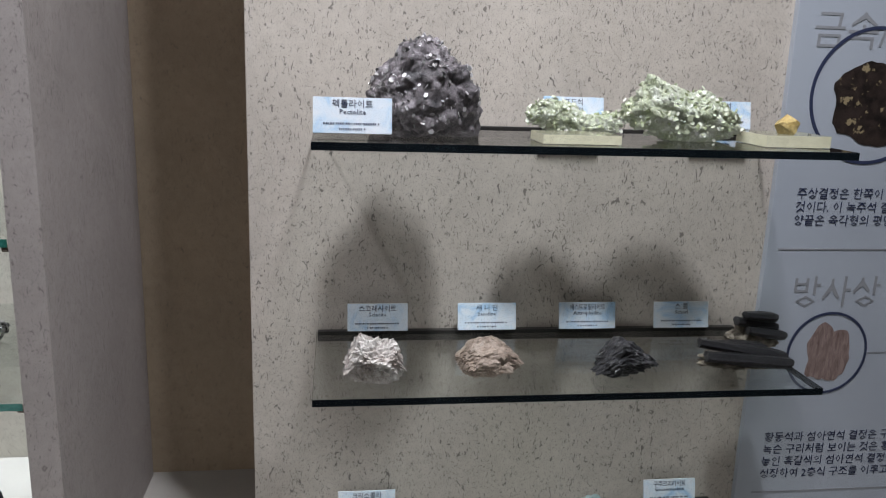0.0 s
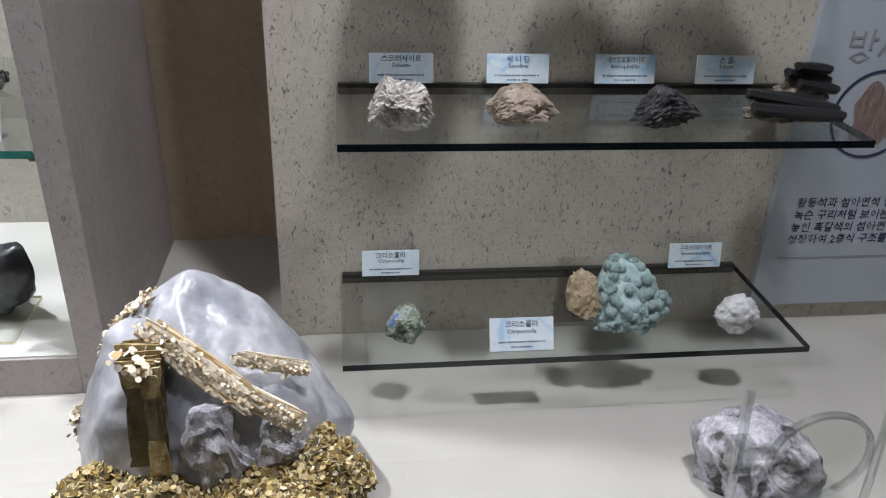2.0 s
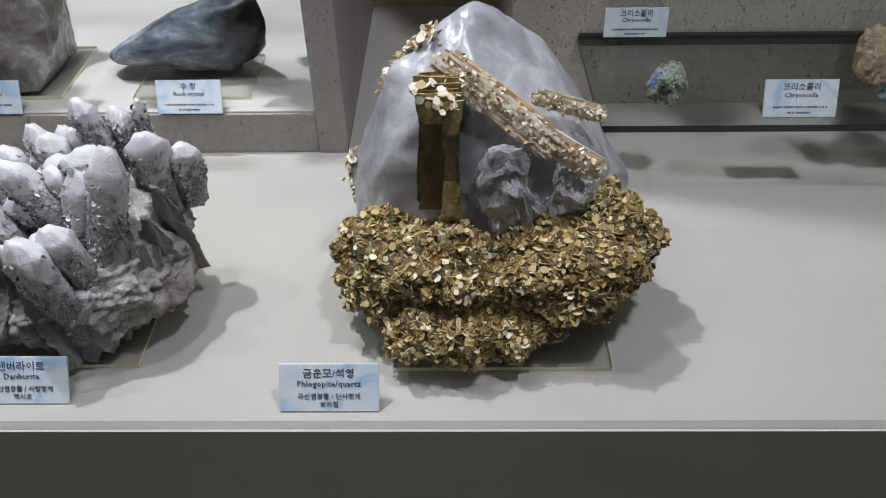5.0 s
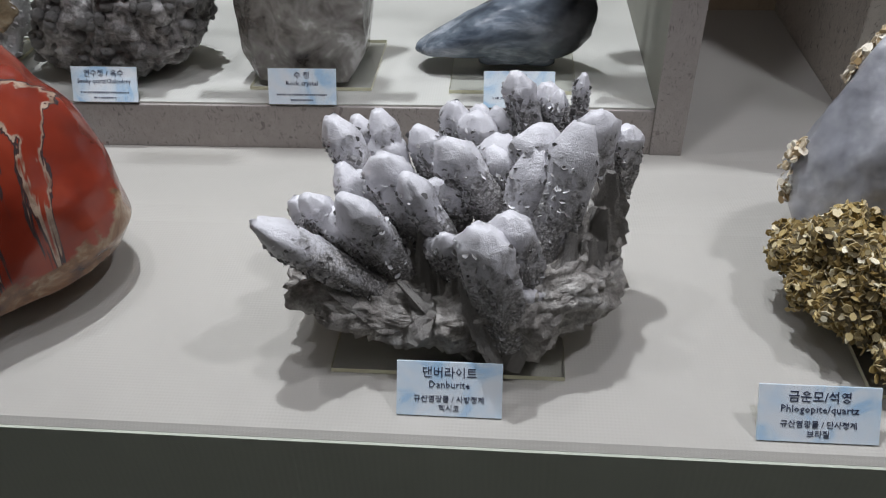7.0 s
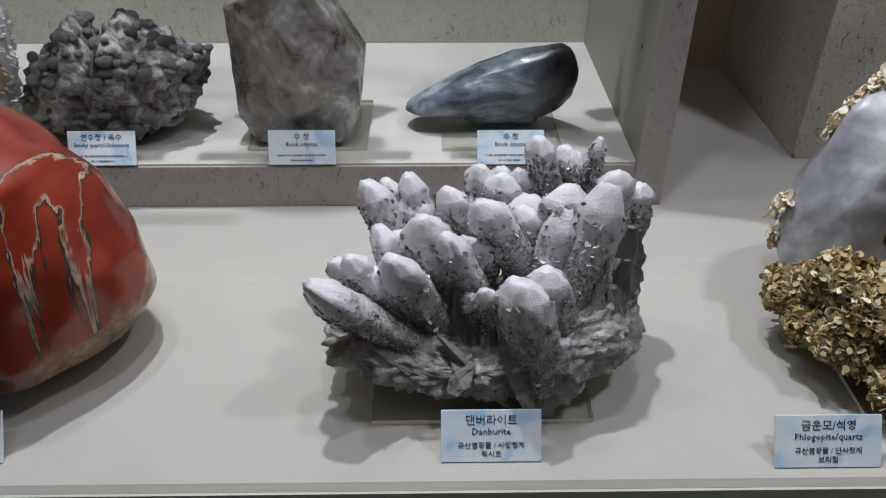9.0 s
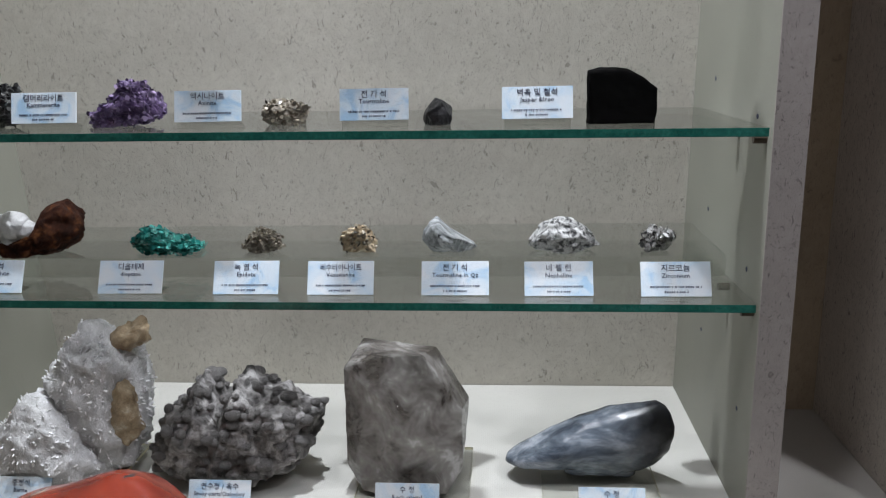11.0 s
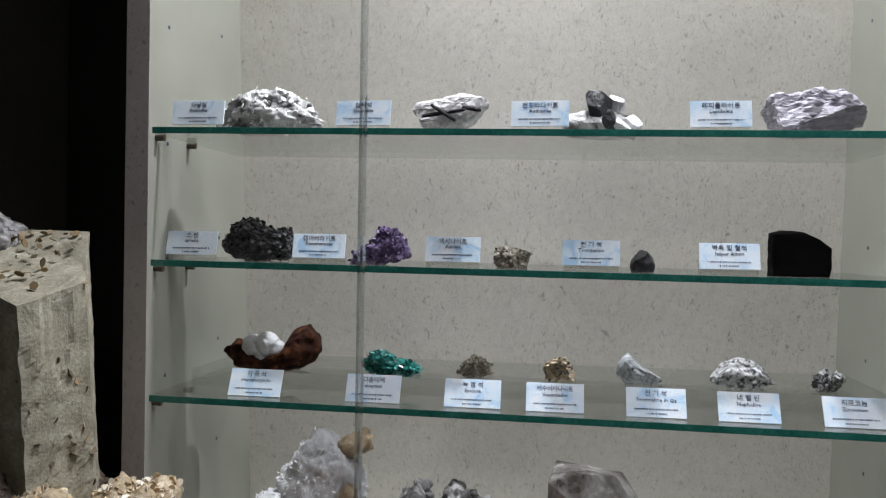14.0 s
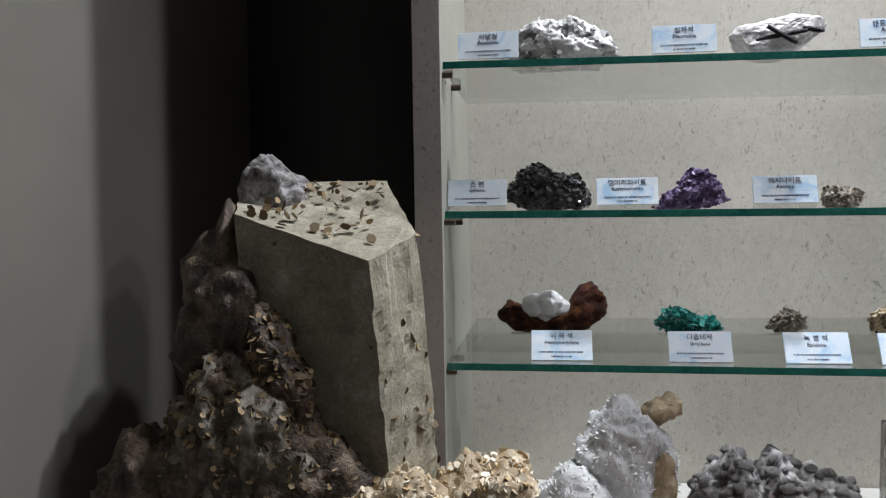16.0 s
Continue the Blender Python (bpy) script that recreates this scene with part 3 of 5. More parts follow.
def crystal_mesh(name, mat, seed, sides=6, tip=0.22, wobble=0.06, rings=10, flatness=0.8, blunt=0.35, rough=0.0):
    """A unit crystal: length 1 along z from the origin, radius 1."""
    rg = random.Random(seed)
    bm = bmesh.new()
    prev = None
    segs = sides * 3
    for k in range(rings + 1):
        t = k / rings
        s = 1.0 if t < 1 - tip else blunt + (1 - blunt) * (1 - t) / tip
        s *= 0.8 + 0.2 * min(1, t * 2)
        row = []
        for i in range(segs):
            a = 2 * math.pi * i / segs
            hexr = math.cos(math.pi / sides) / math.cos((a % (2 * math.pi / sides)) - math.pi / sides)
            rr = s * hexr * (1 + wobble * noise.noise((math.cos(a) * 2 + seed, math.sin(a) * 2, t * 3)) + rough * noise.fractal((math.cos(a) * 5 + seed, math.sin(a) * 5, t * 14), 0.7, 2, 3))
            row.append(bm.verts.new((rr * math.cos(a), rr * math.sin(a) * flatness, t + 0.03 * noise.noise((a, seed, t)))))
        if prev:
            for i in range(segs):
                j = (i + 1) % segs
                bm.faces.new((prev[i], prev[j], row[j], row[i]))
        else:
            bm.faces.new(list(reversed(row)))
        prev = row
    bm.faces.new(prev)
    me = bpy.data.meshes.new(name)
    bm.to_mesh(me)
    bm.free()
    me.materials.append(mat)
    return me


def aim(base, tip, rx, ry=None, roll=0):
    """Pose that lays a unit crystal from base to tip."""
    base, tip = Vector(base), Vector(tip)
    d = tip - base
    return Matrix.Translation(base) @ d.to_track_quat("Z", "Y").to_matrix().to_4x4() @ pose(0, 0, 0, 0, 0, roll) @ Matrix.Diagonal((rx, ry or rx, d.length, 1))


def flakes(bm, centres, size, rg, lean=0.8):
    """Thin six-sided plates, one at each (place, outward normal)."""
    for p, nrm in centres:
        s = size * rg.uniform(0.5, 1.25)
        d = (nrm + lean * Vector((rg.gauss(0, 1), rg.gauss(0, 1), rg.gauss(0, 1)))).normalized()
        u = d.orthogonal().normalized()
        v = d.cross(u)
        a0 = rg.uniform(0, 6)
        k = rg.choice((5, 6, 6))
        top, low = [], []
        for i in range(k):
            a = a0 + 2 * math.pi * i / k
            o = (u * math.cos(a) + v * math.sin(a)) * s * rg.uniform(0.75, 1.1)
            top.append(bm.verts.new(p + o + d * s * 0.07))
            low.append(bm.verts.new(p + o * 0.96 - d * s * 0.07))
        bm.faces.new(top)
        bm.faces.new(list(reversed(low)))
        for i in range(k):
            j = (i + 1) % k
            bm.faces.new((top[i], low[i], low[j], top[j]))


def surface_points(me, count, rg, keep=lambda p, n: True):
    faces = [f for f in me.polygons if keep(f.center, f.normal)]
    return [(f.center + Vector((rg.gauss(0, 1), rg.gauss(0, 1), rg.gauss(0, 1))) * 0.002, f.normal.copy()) for f in rg.choices(faces, weights=[f.area for f in faces], k=count)]


def acrylic_plate(x0, x1, y0, y1, z, t=0.006):
    p = tagged(new("acrylic_plate"), "clear acrylic plate with yellowish edges under a specimen", "plate", "acrylic plates")
    bm = bmesh.new()
    box_into(bm, x0, x1, y0, y1, z + 0.0008, z + t, 0.0006)
    bm.normal_update()
    for f in bm.faces:
        if abs(f.normal.z) < 0.9:
            f.material_index = 1
    part("sheet", bm, [M_ACRYL, M_ACRYLEDGE], p)
    return z + t

# ---- stone materials ----
K_WHITEDARK = stone("white_and_black_mineral", [(0.38, (0.06, 0.06, 0.06)), (0.48, (0.5, 0.49, 0.48)), (0.6, (0.85, 0.85, 0.84))], 30, 0.5, 0.003)
K_PALE = stone("pale_grey_stone", [(0.3, (0.48, 0.46, 0.46)), (0.6, (0.80, 0.78, 0.78))], 25, 0.6, 0.002)
K_BLACK = stone("black_stone", [(0.3, (0.008, 0.008, 0.010)), (0.7, (0.03, 0.03, 0.035))], 60, 0.35, 0.003)
K_BLACKFLAT = stone("black_iron_stone", [(0.3, (0.003, 0.003, 0.003)), (0.7, (0.007, 0.007, 0.007))], 60, 0.85, 0.001, spec=0.04)
K_BLACKSHINE = stone("glossy_black_mineral", [(0.35, (0.008, 0.009, 0.010)), (0.62, (0.06, 0.06, 0.065)), (0.75, (0.20, 0.21, 0.20))], 70, 0.28, 0.004)
K_LILAC = stone("lilac_mica", [(0.3, (0.28, 0.26, 0.30)), (0.6, (0.56, 0.53, 0.60))], 30, 0.4, 0.004, stretch=(1, 1, 5), rot=(15, 20, 0))
K_PURPLE = stone("purple_mineral", [(0.34, (0.035, 0.02, 0.06)), (0.55, (0.16, 0.10, 0.25)), (0.7, (0.44, 0.34, 0.56))], 60, 0.4, 0.004)
K_BROWN = stone("brown_grey_stone", [(0.3, (0.07, 0.06, 0.045)), (0.5, (0.20, 0.17, 0.13)), (0.65, (0.42, 0.38, 0.32))], 60, 0.55, 0.004)
K_RUST = stone("rusty_brown_stone", [(0.36, (0.012, 0.005, 0.004)), (0.55, (0.06, 0.02, 0.01)), (0.7, (0.20, 0.075, 0.025))], 60, 0.85, 0.005, spec=0.15)
K_TEAL = stone("teal_dioptase", [(0.3, (0.005, 0.07, 0.065)), (0.55, (0.02, 0.22, 0.19)), (0.72, (0.12, 0.48, 0.42))], 80, 0.18, 0.003)
K_SALT = stone("black_white_speckled", [(0.4, (0.05, 0.05, 0.055)), (0.48, (0.42, 0.42, 0.42)), (0.56, (0.78, 0.78, 0.78))], 130, 0.45, 0.003)
K_NEEDLE = stone("needled_quartz", [(0.35, (0.22, 0.24, 0.25)), (0.6, (0.62, 0.65, 0.67))], 50, 0.2, 0.004, stretch=(1, 4, 1), rot=(0, 40, 0), speck=((0.03, 0.03, 0.035), 120, 0.63))
K_METAL = stone("silvery_metal", [(0.3, (0.15, 0.14, 0.14)), (0.7, (0.6, 0.59, 0.58))], 60, 0.22, 0.003, metal=0.9)
K_SMOKY = stone("botryoidal_grey", [(0.36, (0.045, 0.042, 0.04)), (0.5, (0.30, 0.285, 0.28)), (0.64, (0.60, 0.585, 0.575))], 55, 0.5, 0.006)
K_CHALK = stone("drusy_white", [(0.3, (0.62, 0.62, 0.62)), (0.6, (0.88, 0.88, 0.89))], 60, 0.4, 0.005)
K_TAN = stone("tan_mineral", [(0.3, (0.28, 0.19, 0.10)), (0.55, (0.55, 0.43, 0.28)), (0.7, (0.74, 0.66, 0.50))], 50, 0.5, 0.004)
K_CLEARGREY = stone("smoky_rock_crystal", [(0.35, (0.10, 0.085, 0.075)), (0.48, (0.27, 0.25, 0.235)), (0.58, (0.40, 0.38, 0.36)), (0.68, (0.75, 0.74, 0.72))], 24, 0.06, 0.0015, trans=0.45, detail=3, grain=0.15)
def dark_ended():
    """Cloudy blue grey quartz that turns almost black towards its broken end."""
    m = stone("blue_grey_crystal", [(0.36, (0.06, 0.075, 0.10)), (0.5, (0.16, 0.19, 0.23)), (0.66, (0.42, 0.46, 0.52))], 22, 0.2, 0.002, detail=4, stretch=(0.5, 1, 1.2), grain=0.2)
    nt, b = m.node_tree, m.node_tree.nodes["Principled BSDF"]
    tc, sep, ma = nt.nodes.new("ShaderNodeTexCoord"), nt.nodes.new("ShaderNodeSeparateXYZ"), nt.nodes.new("ShaderNodeMath")
    nt.links.new(tc.outputs["Object"], sep.inputs[0])
    ma.operation, ma.inputs[1].default_value = "MULTIPLY_ADD", 0.06
    nt.links.new(noise_node(nt, 40, 5, 0.6), ma.inputs[0])
    nt.links.new(sep.outputs[0], ma.inputs[2])
    mr = nt.nodes.new("ShaderNodeMapRange")
    mr.inputs["From Min"].default_value, mr.inputs["From Max"].default_value = -0.58, -0.49
    nt.links.new(ma.outputs[0], mr.inputs["Value"])
    col = b.inputs["Base Color"].links[0].from_socket
    nt.links.new(blend(nt, mr.outputs[0], col, (0.018, 0.019, 0.022)), b.inputs["Base Color"])
    return m


K_BLUEGREY = dark_ended()
K_QUARTZ = stone("milky_quartz", [(0.34, (0.27, 0.275, 0.31)), (0.5, (0.40, 0.405, 0.44)), (0.66, (0.60, 0.60, 0.63))], 13, 0.28, 0.002, sub=0.25, coat=0.3, grain=0.25)
K_LAV = stone("lavender_glassy_quartz", [(0.32, (0.42, 0.41, 0.46)), (0.5, (0.60, 0.59, 0.64)), (0.66, (0.88, 0.88, 0.90))], 60, 0.08, 0.008)
K_MICABODY = stone("brown_mica_mass", [(0.3, (0.07, 0.05, 0.02)), (0.7, (0.24, 0.18, 0.08))], 60, 0.45, 0.006)
K_CREAM = stone("cream_and_grey_mineral", [(0.32, (0.12, 0.10, 0.10)), (0.42, (0.50, 0.44, 0.40)), (0.6, (0.80, 0.77, 0.73))], 40, 0.5, 0.003)
K_GOLD = stone("golden_mica_edge", [(0.3, (0.22, 0.14, 0.05)), (0.5, (0.45, 0.33, 0.14)), (0.68, (0.66, 0.56, 0.34))], 90, 0.45, 0.003)
K_MATRIX = stone("grey_matrix", [(0.32, (0.22, 0.20, 0.18)), (0.5, (0.52, 0.49, 0.46)), (0.66, (0.78, 0.76, 0.73))], 45, 0.7, 0.006)
K_PREHN = stone("pale_green_prehnite", [(0.3, (0.36, 0.42, 0.24)), (0.5, (0.58, 0.63, 0.46)), (0.68, (0.80, 0.82, 0.74))], 45, 0.4, 0.005)
K_PECT = stone("grey_mauve_pectolite", [(0.3, (0.05, 0.05, 0.055)), (0.5, (0.18, 0.16, 0.17)), (0.64, (0.36, 0.33, 0.35)), (0.75, (0.66, 0.66, 0.68))], 35, 0.4, 0.006)
K_AMBER = stone("amber_crystal", [(0.3, (0.55, 0.38, 0.12)), (0.7, (0.80, 0.66, 0.32))], 30, 0.2, 0.002)
K_AQUA = stone("pale_turquoise_chrysocolla", [(0.3, (0.36, 0.56, 0.56)), (0.6, (0.62, 0.78, 0.78)), (0.75, (0.80, 0.88, 0.87))], 45, 0.45, 0.003)
K_BLUEGREEN = stone("blue_green_copper_ore", [(0.38, (0.05, 0.035, 0.03)), (0.46, (0.22, 0.27, 0.20)), (0.54, (0.55, 0.62, 0.50)), (0.60, (0.10, 0.20, 0.50)), (0.68, (0.30, 0.42, 0.66))], 42, 0.4, 0.004)
K_PINKTAN = stone("pinkish_sanidine", [(0.3, (0.22, 0.16, 0.12)), (0.55, (0.46, 0.37, 0.30)), (0.7, (0.62, 0.54, 0.47))], 40, 0.5, 0.003)
K_FELD = stone("tan_feldspar", [(0.3, (0.24, 0.215, 0.15)), (0.55, (0.40, 0.365, 0.275)), (0.72, (0.54, 0.51, 0.42))], 26, 0.75, 0.004, speck=((0.10, 0.07, 0.04), 55, 0.72))
K_PEG = stone("dark_brown_pegmatite", [(0.34, (0.03, 0.022, 0.016)), (0.5, (0.12, 0.085, 0.06)), (0.68, (0.34, 0.25, 0.17))], 26, 0.55, 0.012)


def vein_stone():
    """Polished red jasper with pale and dark veins."""
    m, nt, b = nodes_of("polished_red_jasper")
    tc = nt.nodes.new("ShaderNodeTexCoord")
    v = tc.outputs["Object"]
    col = ramp(nt, noise_node(nt, 7, 6, 0.6, v, 0.8), [(0.3, (0.11, 0.014, 0.008)), (0.5, (0.24, 0.030, 0.014)), (0.72, (0.36, 0.065, 0.032))])
    mp = nt.nodes.new("ShaderNodeMapping")
    mp.inputs["Scale"].default_value, mp.inputs["Rotation"].default_value = (1, 0.4, 0.07), (0.1, 0.12, 0.1)
    nt.links.new(v, mp.inputs["Vector"])
    f = noise_node(nt, 15, 5, 0.6, mp.outputs[0], 1.0)
    band = ramp(nt, f, [(0.562, (0, 0, 0)), (0.57, (1, 1, 1)), (0.585, (1, 1, 1)), (0.60, (0, 0, 0))])
    col = blend(nt, band, col, ramp(nt, noise_node(nt, 60, 5, 0.6, v), [(0.35, (0.20, 0.13, 0.09)), (0.65, (0.50, 0.38, 0.29))]))
    dark = ramp(nt, f, [(0.545, (0, 0, 0)), (0.55, (1, 1, 1)), (0.562, (1, 1, 1)), (0.57, (0, 0, 0))])
    col = blend(nt, dark, col, (0.05, 0.035, 0.035))
    low = noise_node(nt, 10, 6, 0.6, v, 0.7)
    sep = nt.nodes.new("ShaderNodeSeparateXYZ")
    nt.links.new(v, sep.inputs[0])
    ma = nt.nodes.new("ShaderNodeMath")
    ma.operation = "MULTIPLY_ADD"
    nt.links.new(sep.outputs[2], ma.inputs[0])
    ma.inputs[1].default_value = -1.6
    nt.links.new(low, ma.inputs[2])
    patch = ramp(nt, ma.outputs[0], [(0.40, (0, 0, 0)), (0.44, (1, 1, 1))])
    col = blend(nt, patch, col, ramp(nt, noise_node(nt, 22, 6, 0.65, v, 0.6), [(0.35, (0.06, 0.03, 0.025)), (0.52, (0.24, 0.12, 0.06)), (0.68, (0.46, 0.34, 0.22))]))
    nt.links.new(col, b.inputs["Base Color"])
    b.inputs["Roughness"].default_value = 0.22
    b.inputs["Coat Weight"].default_value = 0.25
    b.inputs["Coat Roughness"].default_value = 0.08
    return m


def tipped(name, white, grey, zlo=0.25, zhi=0.6):
    """Crystals: clean white ends, grey drusy flanks with a sugary crust."""
    m, nt, b = nodes_of(name)
    tc = nt.nodes.new("ShaderNodeTexCoord")
    info = nt.nodes.new("ShaderNodeObjectInfo")
    geo = nt.nodes.new("ShaderNodeNewGeometry")
    fine = noise_node(nt, 420, 4, 0.7, geo.outputs["Position"])
    mid = noise_node(nt, 70, 5, 0.6, geo.outputs["Position"], 0.5)
    sep = nt.nodes.new("ShaderNodeSeparateXYZ")
    nt.links.new(tc.outputs["Object"], sep.inputs[0])
    add = nt.nodes.new("ShaderNodeMath")
    add.operation = "MULTIPLY_ADD"
    nt.links.new(mid, add.inputs[0])
    add.inputs[1].default_value = 1.5
    nt.links.new(sep.outputs[2], add.inputs[2])
    mask = ramp(nt, add.outputs[0], [(zlo + 0.75 if zlo + 0.75 < 1 else 0.98, (0, 0, 0)), (1.0, (1, 1, 1))])
    sc = nt.nodes.new("ShaderNodeMath")
    sc.operation = "MULTIPLY"
    sc.inputs[1].default_value = 0.6
    nt.links.new(add.outputs[0], sc.inputs[0])
    mask = ramp(nt, sc.outputs[0], [(0.75, (0, 0, 0)), (0.93, (1, 1, 1))])
    g = ramp(nt, fine, [(0.36, tuple(c * 0.35 for c in grey)), (0.52, grey), (0.66, (0.75, 0.74, 0.73))])
    w = ramp(nt, fine, [(0.3, tuple(c * 0.85 for c in white)), (0.6, white)])
    nt.links.new(blend(nt, mask, g, w), b.inputs["Base Color"])
    b.inputs["Roughness"].default_value = 0.38
    bump(nt, b, fine, 0.7, 0.002)
    return m


K_JASPER = vein_stone()
K_DANB = tipped("danburite_crystal", (0.74, 0.73, 0.77), (0.30, 0.285, 0.28))


def flake_mat(name, stops, rough=0.3):
    m, nt, b = nodes_of(name)
    geo = nt.nodes.new("ShaderNodeNewGeometry")
    col = ramp(nt, geo.outputs["Random Per Island"], stops)
    nt.links.new(col, b.inputs["Base Color"])
    b.inputs["Roughness"].default_value = rough
    b.inputs["Specular IOR Level"].default_value = 0.4
    return m


K_MICA = flake_mat("golden_mica_flakes", [(0.0, (0.20, 0.13, 0.04)), (0.4, (0.40, 0.29, 0.11)), (0.8, (0.58, 0.47, 0.25)), (1.0, (0.82, 0.76, 0.58))], 0.42)
K_TANFLAKE = flake_mat("tan_fibre_flakes", [(0.0, (0.42, 0.28, 0.13)), (0.3, (0.70, 0.58, 0.40)), (1.0, (0.88, 0.84, 0.75))], 0.75)
K_BROWNFLAKE = flake_mat("brown_blades", [(0.0, (0.05, 0.032, 0.015)), (0.5, (0.17, 0.115, 0.055)), (1.0, (0.40, 0.29, 0.16))], 0.65)
K_GREYFLAKE = flake_mat("grey_sugary_crust", [(0.0, (0.09, 0.088, 0.085)), (0.45, (0.26, 0.25, 0.25)), (0.75, (0.50, 0.49, 0.50)), (1.0, (0.92, 0.92, 0.94))], 0.4)
K_TEALFLAKE = flake_mat("teal_crystal_facets", [(0.0, (0.004, 0.05, 0.05)), (0.5, (0.015, 0.17, 0.15)), (1.0, (0.10, 0.42, 0.37))], 0.12)
K_WHITEFLAKE = flake_mat("white_blades", [(0.0, (0.74, 0.74, 0.76)), (0.4, (0.86, 0.86, 0.88)), (1.0, (0.92, 0.92, 0.92))], 0.9)
K_BLACKFLAKE = flake_mat("black_shiny_facets", [(0.0, (0.006, 0.006, 0.007)), (0.7, (0.03, 0.03, 0.032)), (1.0, (0.22, 0.22, 0.21))], 0.2)

# ---- danburite cluster on the counter ----
zp = acrylic_plate(-0.765, -0.55, 0.613, 0.775, H)
danb = tagged(new("danburite_specimen"), "large cluster of white danburite crystals with grey drusy flanks", "mineral", "mineral specimens")
part("matrix", lump(-0.812, -0.50, 0.69, 0.15, [0.86, 0.88, 0.875, 0.87, 0.875, 0.885, 0.90, 0.91, 0.88], [0.86, 0.835, 0.828, 0.82, 0.816, 0.81, 0.812, 0.83, 0.85], 21, 6, 0.015, 30, 0.006, 90, 0.005, 170), K_MATRIX, danb, "rough grey rock base", True)
part("matrix", lump(-0.605, -0.505, 0.72, 0.11, [0.91, 0.94, 0.955, 0.935, 0.89], [0.835, 0.82, 0.825, 0.85, 0.87], 22, 5, 0.012, 30, 0.005, 90, 0.005, 170), K_MATRIX, danb, "", True)
# base and tip of each crystal, and its half width in millimetres
CRYSTALS = [((-0.705, 0.662, 0.848), (-0.812, 0.625, 0.962), 18), ((-0.735, 0.70, 0.86), (-0.782, 0.675, 0.955), 16), ((-0.693, 0.68, 0.85), (-0.742, 0.650, 0.972), 20), ((-0.724, 0.745, 0.88), (-0.768, 0.742, 0.995), 20),
            ((-0.704, 0.765, 0.88), (-0.728, 0.762, 0.992), 17), ((-0.685, 0.715, 0.87), (-0.716, 0.690, 0.988), 19), ((-0.651, 0.695, 0.865), (-0.692, 0.672, 0.980), 18), ((-0.664, 0.765, 0.89), (-0.690, 0.757, 0.978), 17),
            ((-0.650, 0.775, 0.90), (-0.658, 0.77, 0.997), 15), ((-0.630, 0.765, 0.90), (-0.637, 0.755, 0.994), 18), ((-0.600, 0.70, 0.90), (-0.664, 0.702, 0.997), 19), ((-0.580, 0.775, 0.93), (-0.602, 0.768, 1.028), 16),
            ((-0.609, 0.775, 0.91), (-0.618, 0.77, 0.992), 12), ((-0.569, 0.775, 0.94), (-0.561, 0.77, 1.010), 9), ((-0.547, 0.78, 0.95), (-0.541, 0.772, 1.026), 8), ((-0.592, 0.70, 0.90), (-0.578, 0.715, 1.006), 21),
            ((-0.590, 0.665, 0.832), (-0.546, 0.69, 1.022), 20), ((-0.525, 0.745, 0.91), (-0.531, 0.735, 1.008), 18), ((-0.604, 0.632, 0.83), (-0.628, 0.626, 0.962), 27), ((-0.585, 0.65, 0.86), (-0.606, 0.645, 0.962), 19),
            ((-0.636, 0.66, 0.86), (-0.660, 0.642, 0.942), 11), ((-0.69, 0.66, 0.86), (-0.676, 0.606, 0.850), 18), ((-0.585, 0.65, 0.87), (-0.588, 0.625, 0.892), 11), ((-0.655, 0.73, 0.88), (-0.650, 0.70, 0.958), 16), ((-0.72, 0.70, 0.86), (-0.757, 0.712, 0.965), 17)]
crystals = [crystal_mesh("crystal", K_DANB, s_, 6, 0.15, 0.16, 20, 0.85, 0.38, 0.11) for s_ in (1, 2, 3, 4, 5)]
for me in crystals:
    me.polygons.foreach_set("use_smooth", [True] * len(me.polygons))
crystals.append(crystal_mesh("crystal", K_MATRIX, 6, 5, 0.3, 0.3, 22, 0.7, 0.35, 0.2))
rg = random.Random(3)
for i, (base, tip, r) in enumerate(CRYSTALS):
    ob = new("crystal", crystals[5 if i == 21 else i % 5])
    ob.parent = danb
    ob.matrix_basis = aim(base, tip, r * (0.00105 if i == 18 else 0.00122), r * (0.0009 if i == 18 else 0.00105), rg.uniform(0, 60))
    if i not in (13, 14, 18, 21, 22):
        base, tip = Vector(base), Vector(tip)
        shift = Vector((rg.choice((-1, 1)) * r * 0.0012, 0.010, 0.0))
        ob = new("crystal", crystals[(i + 2) % 5])
        ob.parent = danb
        ob.matrix_basis = aim(base + shift, base.lerp(tip, rg.uniform(0.72, 0.9)) + shift * 1.3, r * 0.0011, r * 0.001, rg.uniform(0, 60))
for (xa, ya, za), (xb, yb, zb), r in (((-0.515, 0.70, 0.835), (-0.525, 0.675, 0.95), 0.014), ((-0.505, 0.73, 0.84), (-0.518, 0.70, 0.97), 0.016), ((-0.60, 0.615, 0.812), (-0.555, 0.655, 0.91), 0.014), ((-0.61, 0.610, 0.810), (-0.645, 0.632, 0.91), 0.013), ((-0.57, 0.64, 0.82), (-0.55, 0.665, 0.93), 0.016), ((-0.56, 0.645, 0.83), (-0.525, 0.675, 0.89), 0.013), ((-0.635, 0.620, 0.82), (-0.70, 0.640, 0.89), 0.012), ((-0.70, 0.63, 0.835), (-0.765, 0.635, 0.89), 0.013), ((-0.535, 0.66, 0.85), (-0.53, 0.69, 0.94), 0.015)):
    ob = new("crystal", crystals[5])
    ob.parent = danb
    ob.matrix_basis = aim((xa, ya, za), (xb, yb, zb), r, r * 0.7, rg.uniform(0, 60))
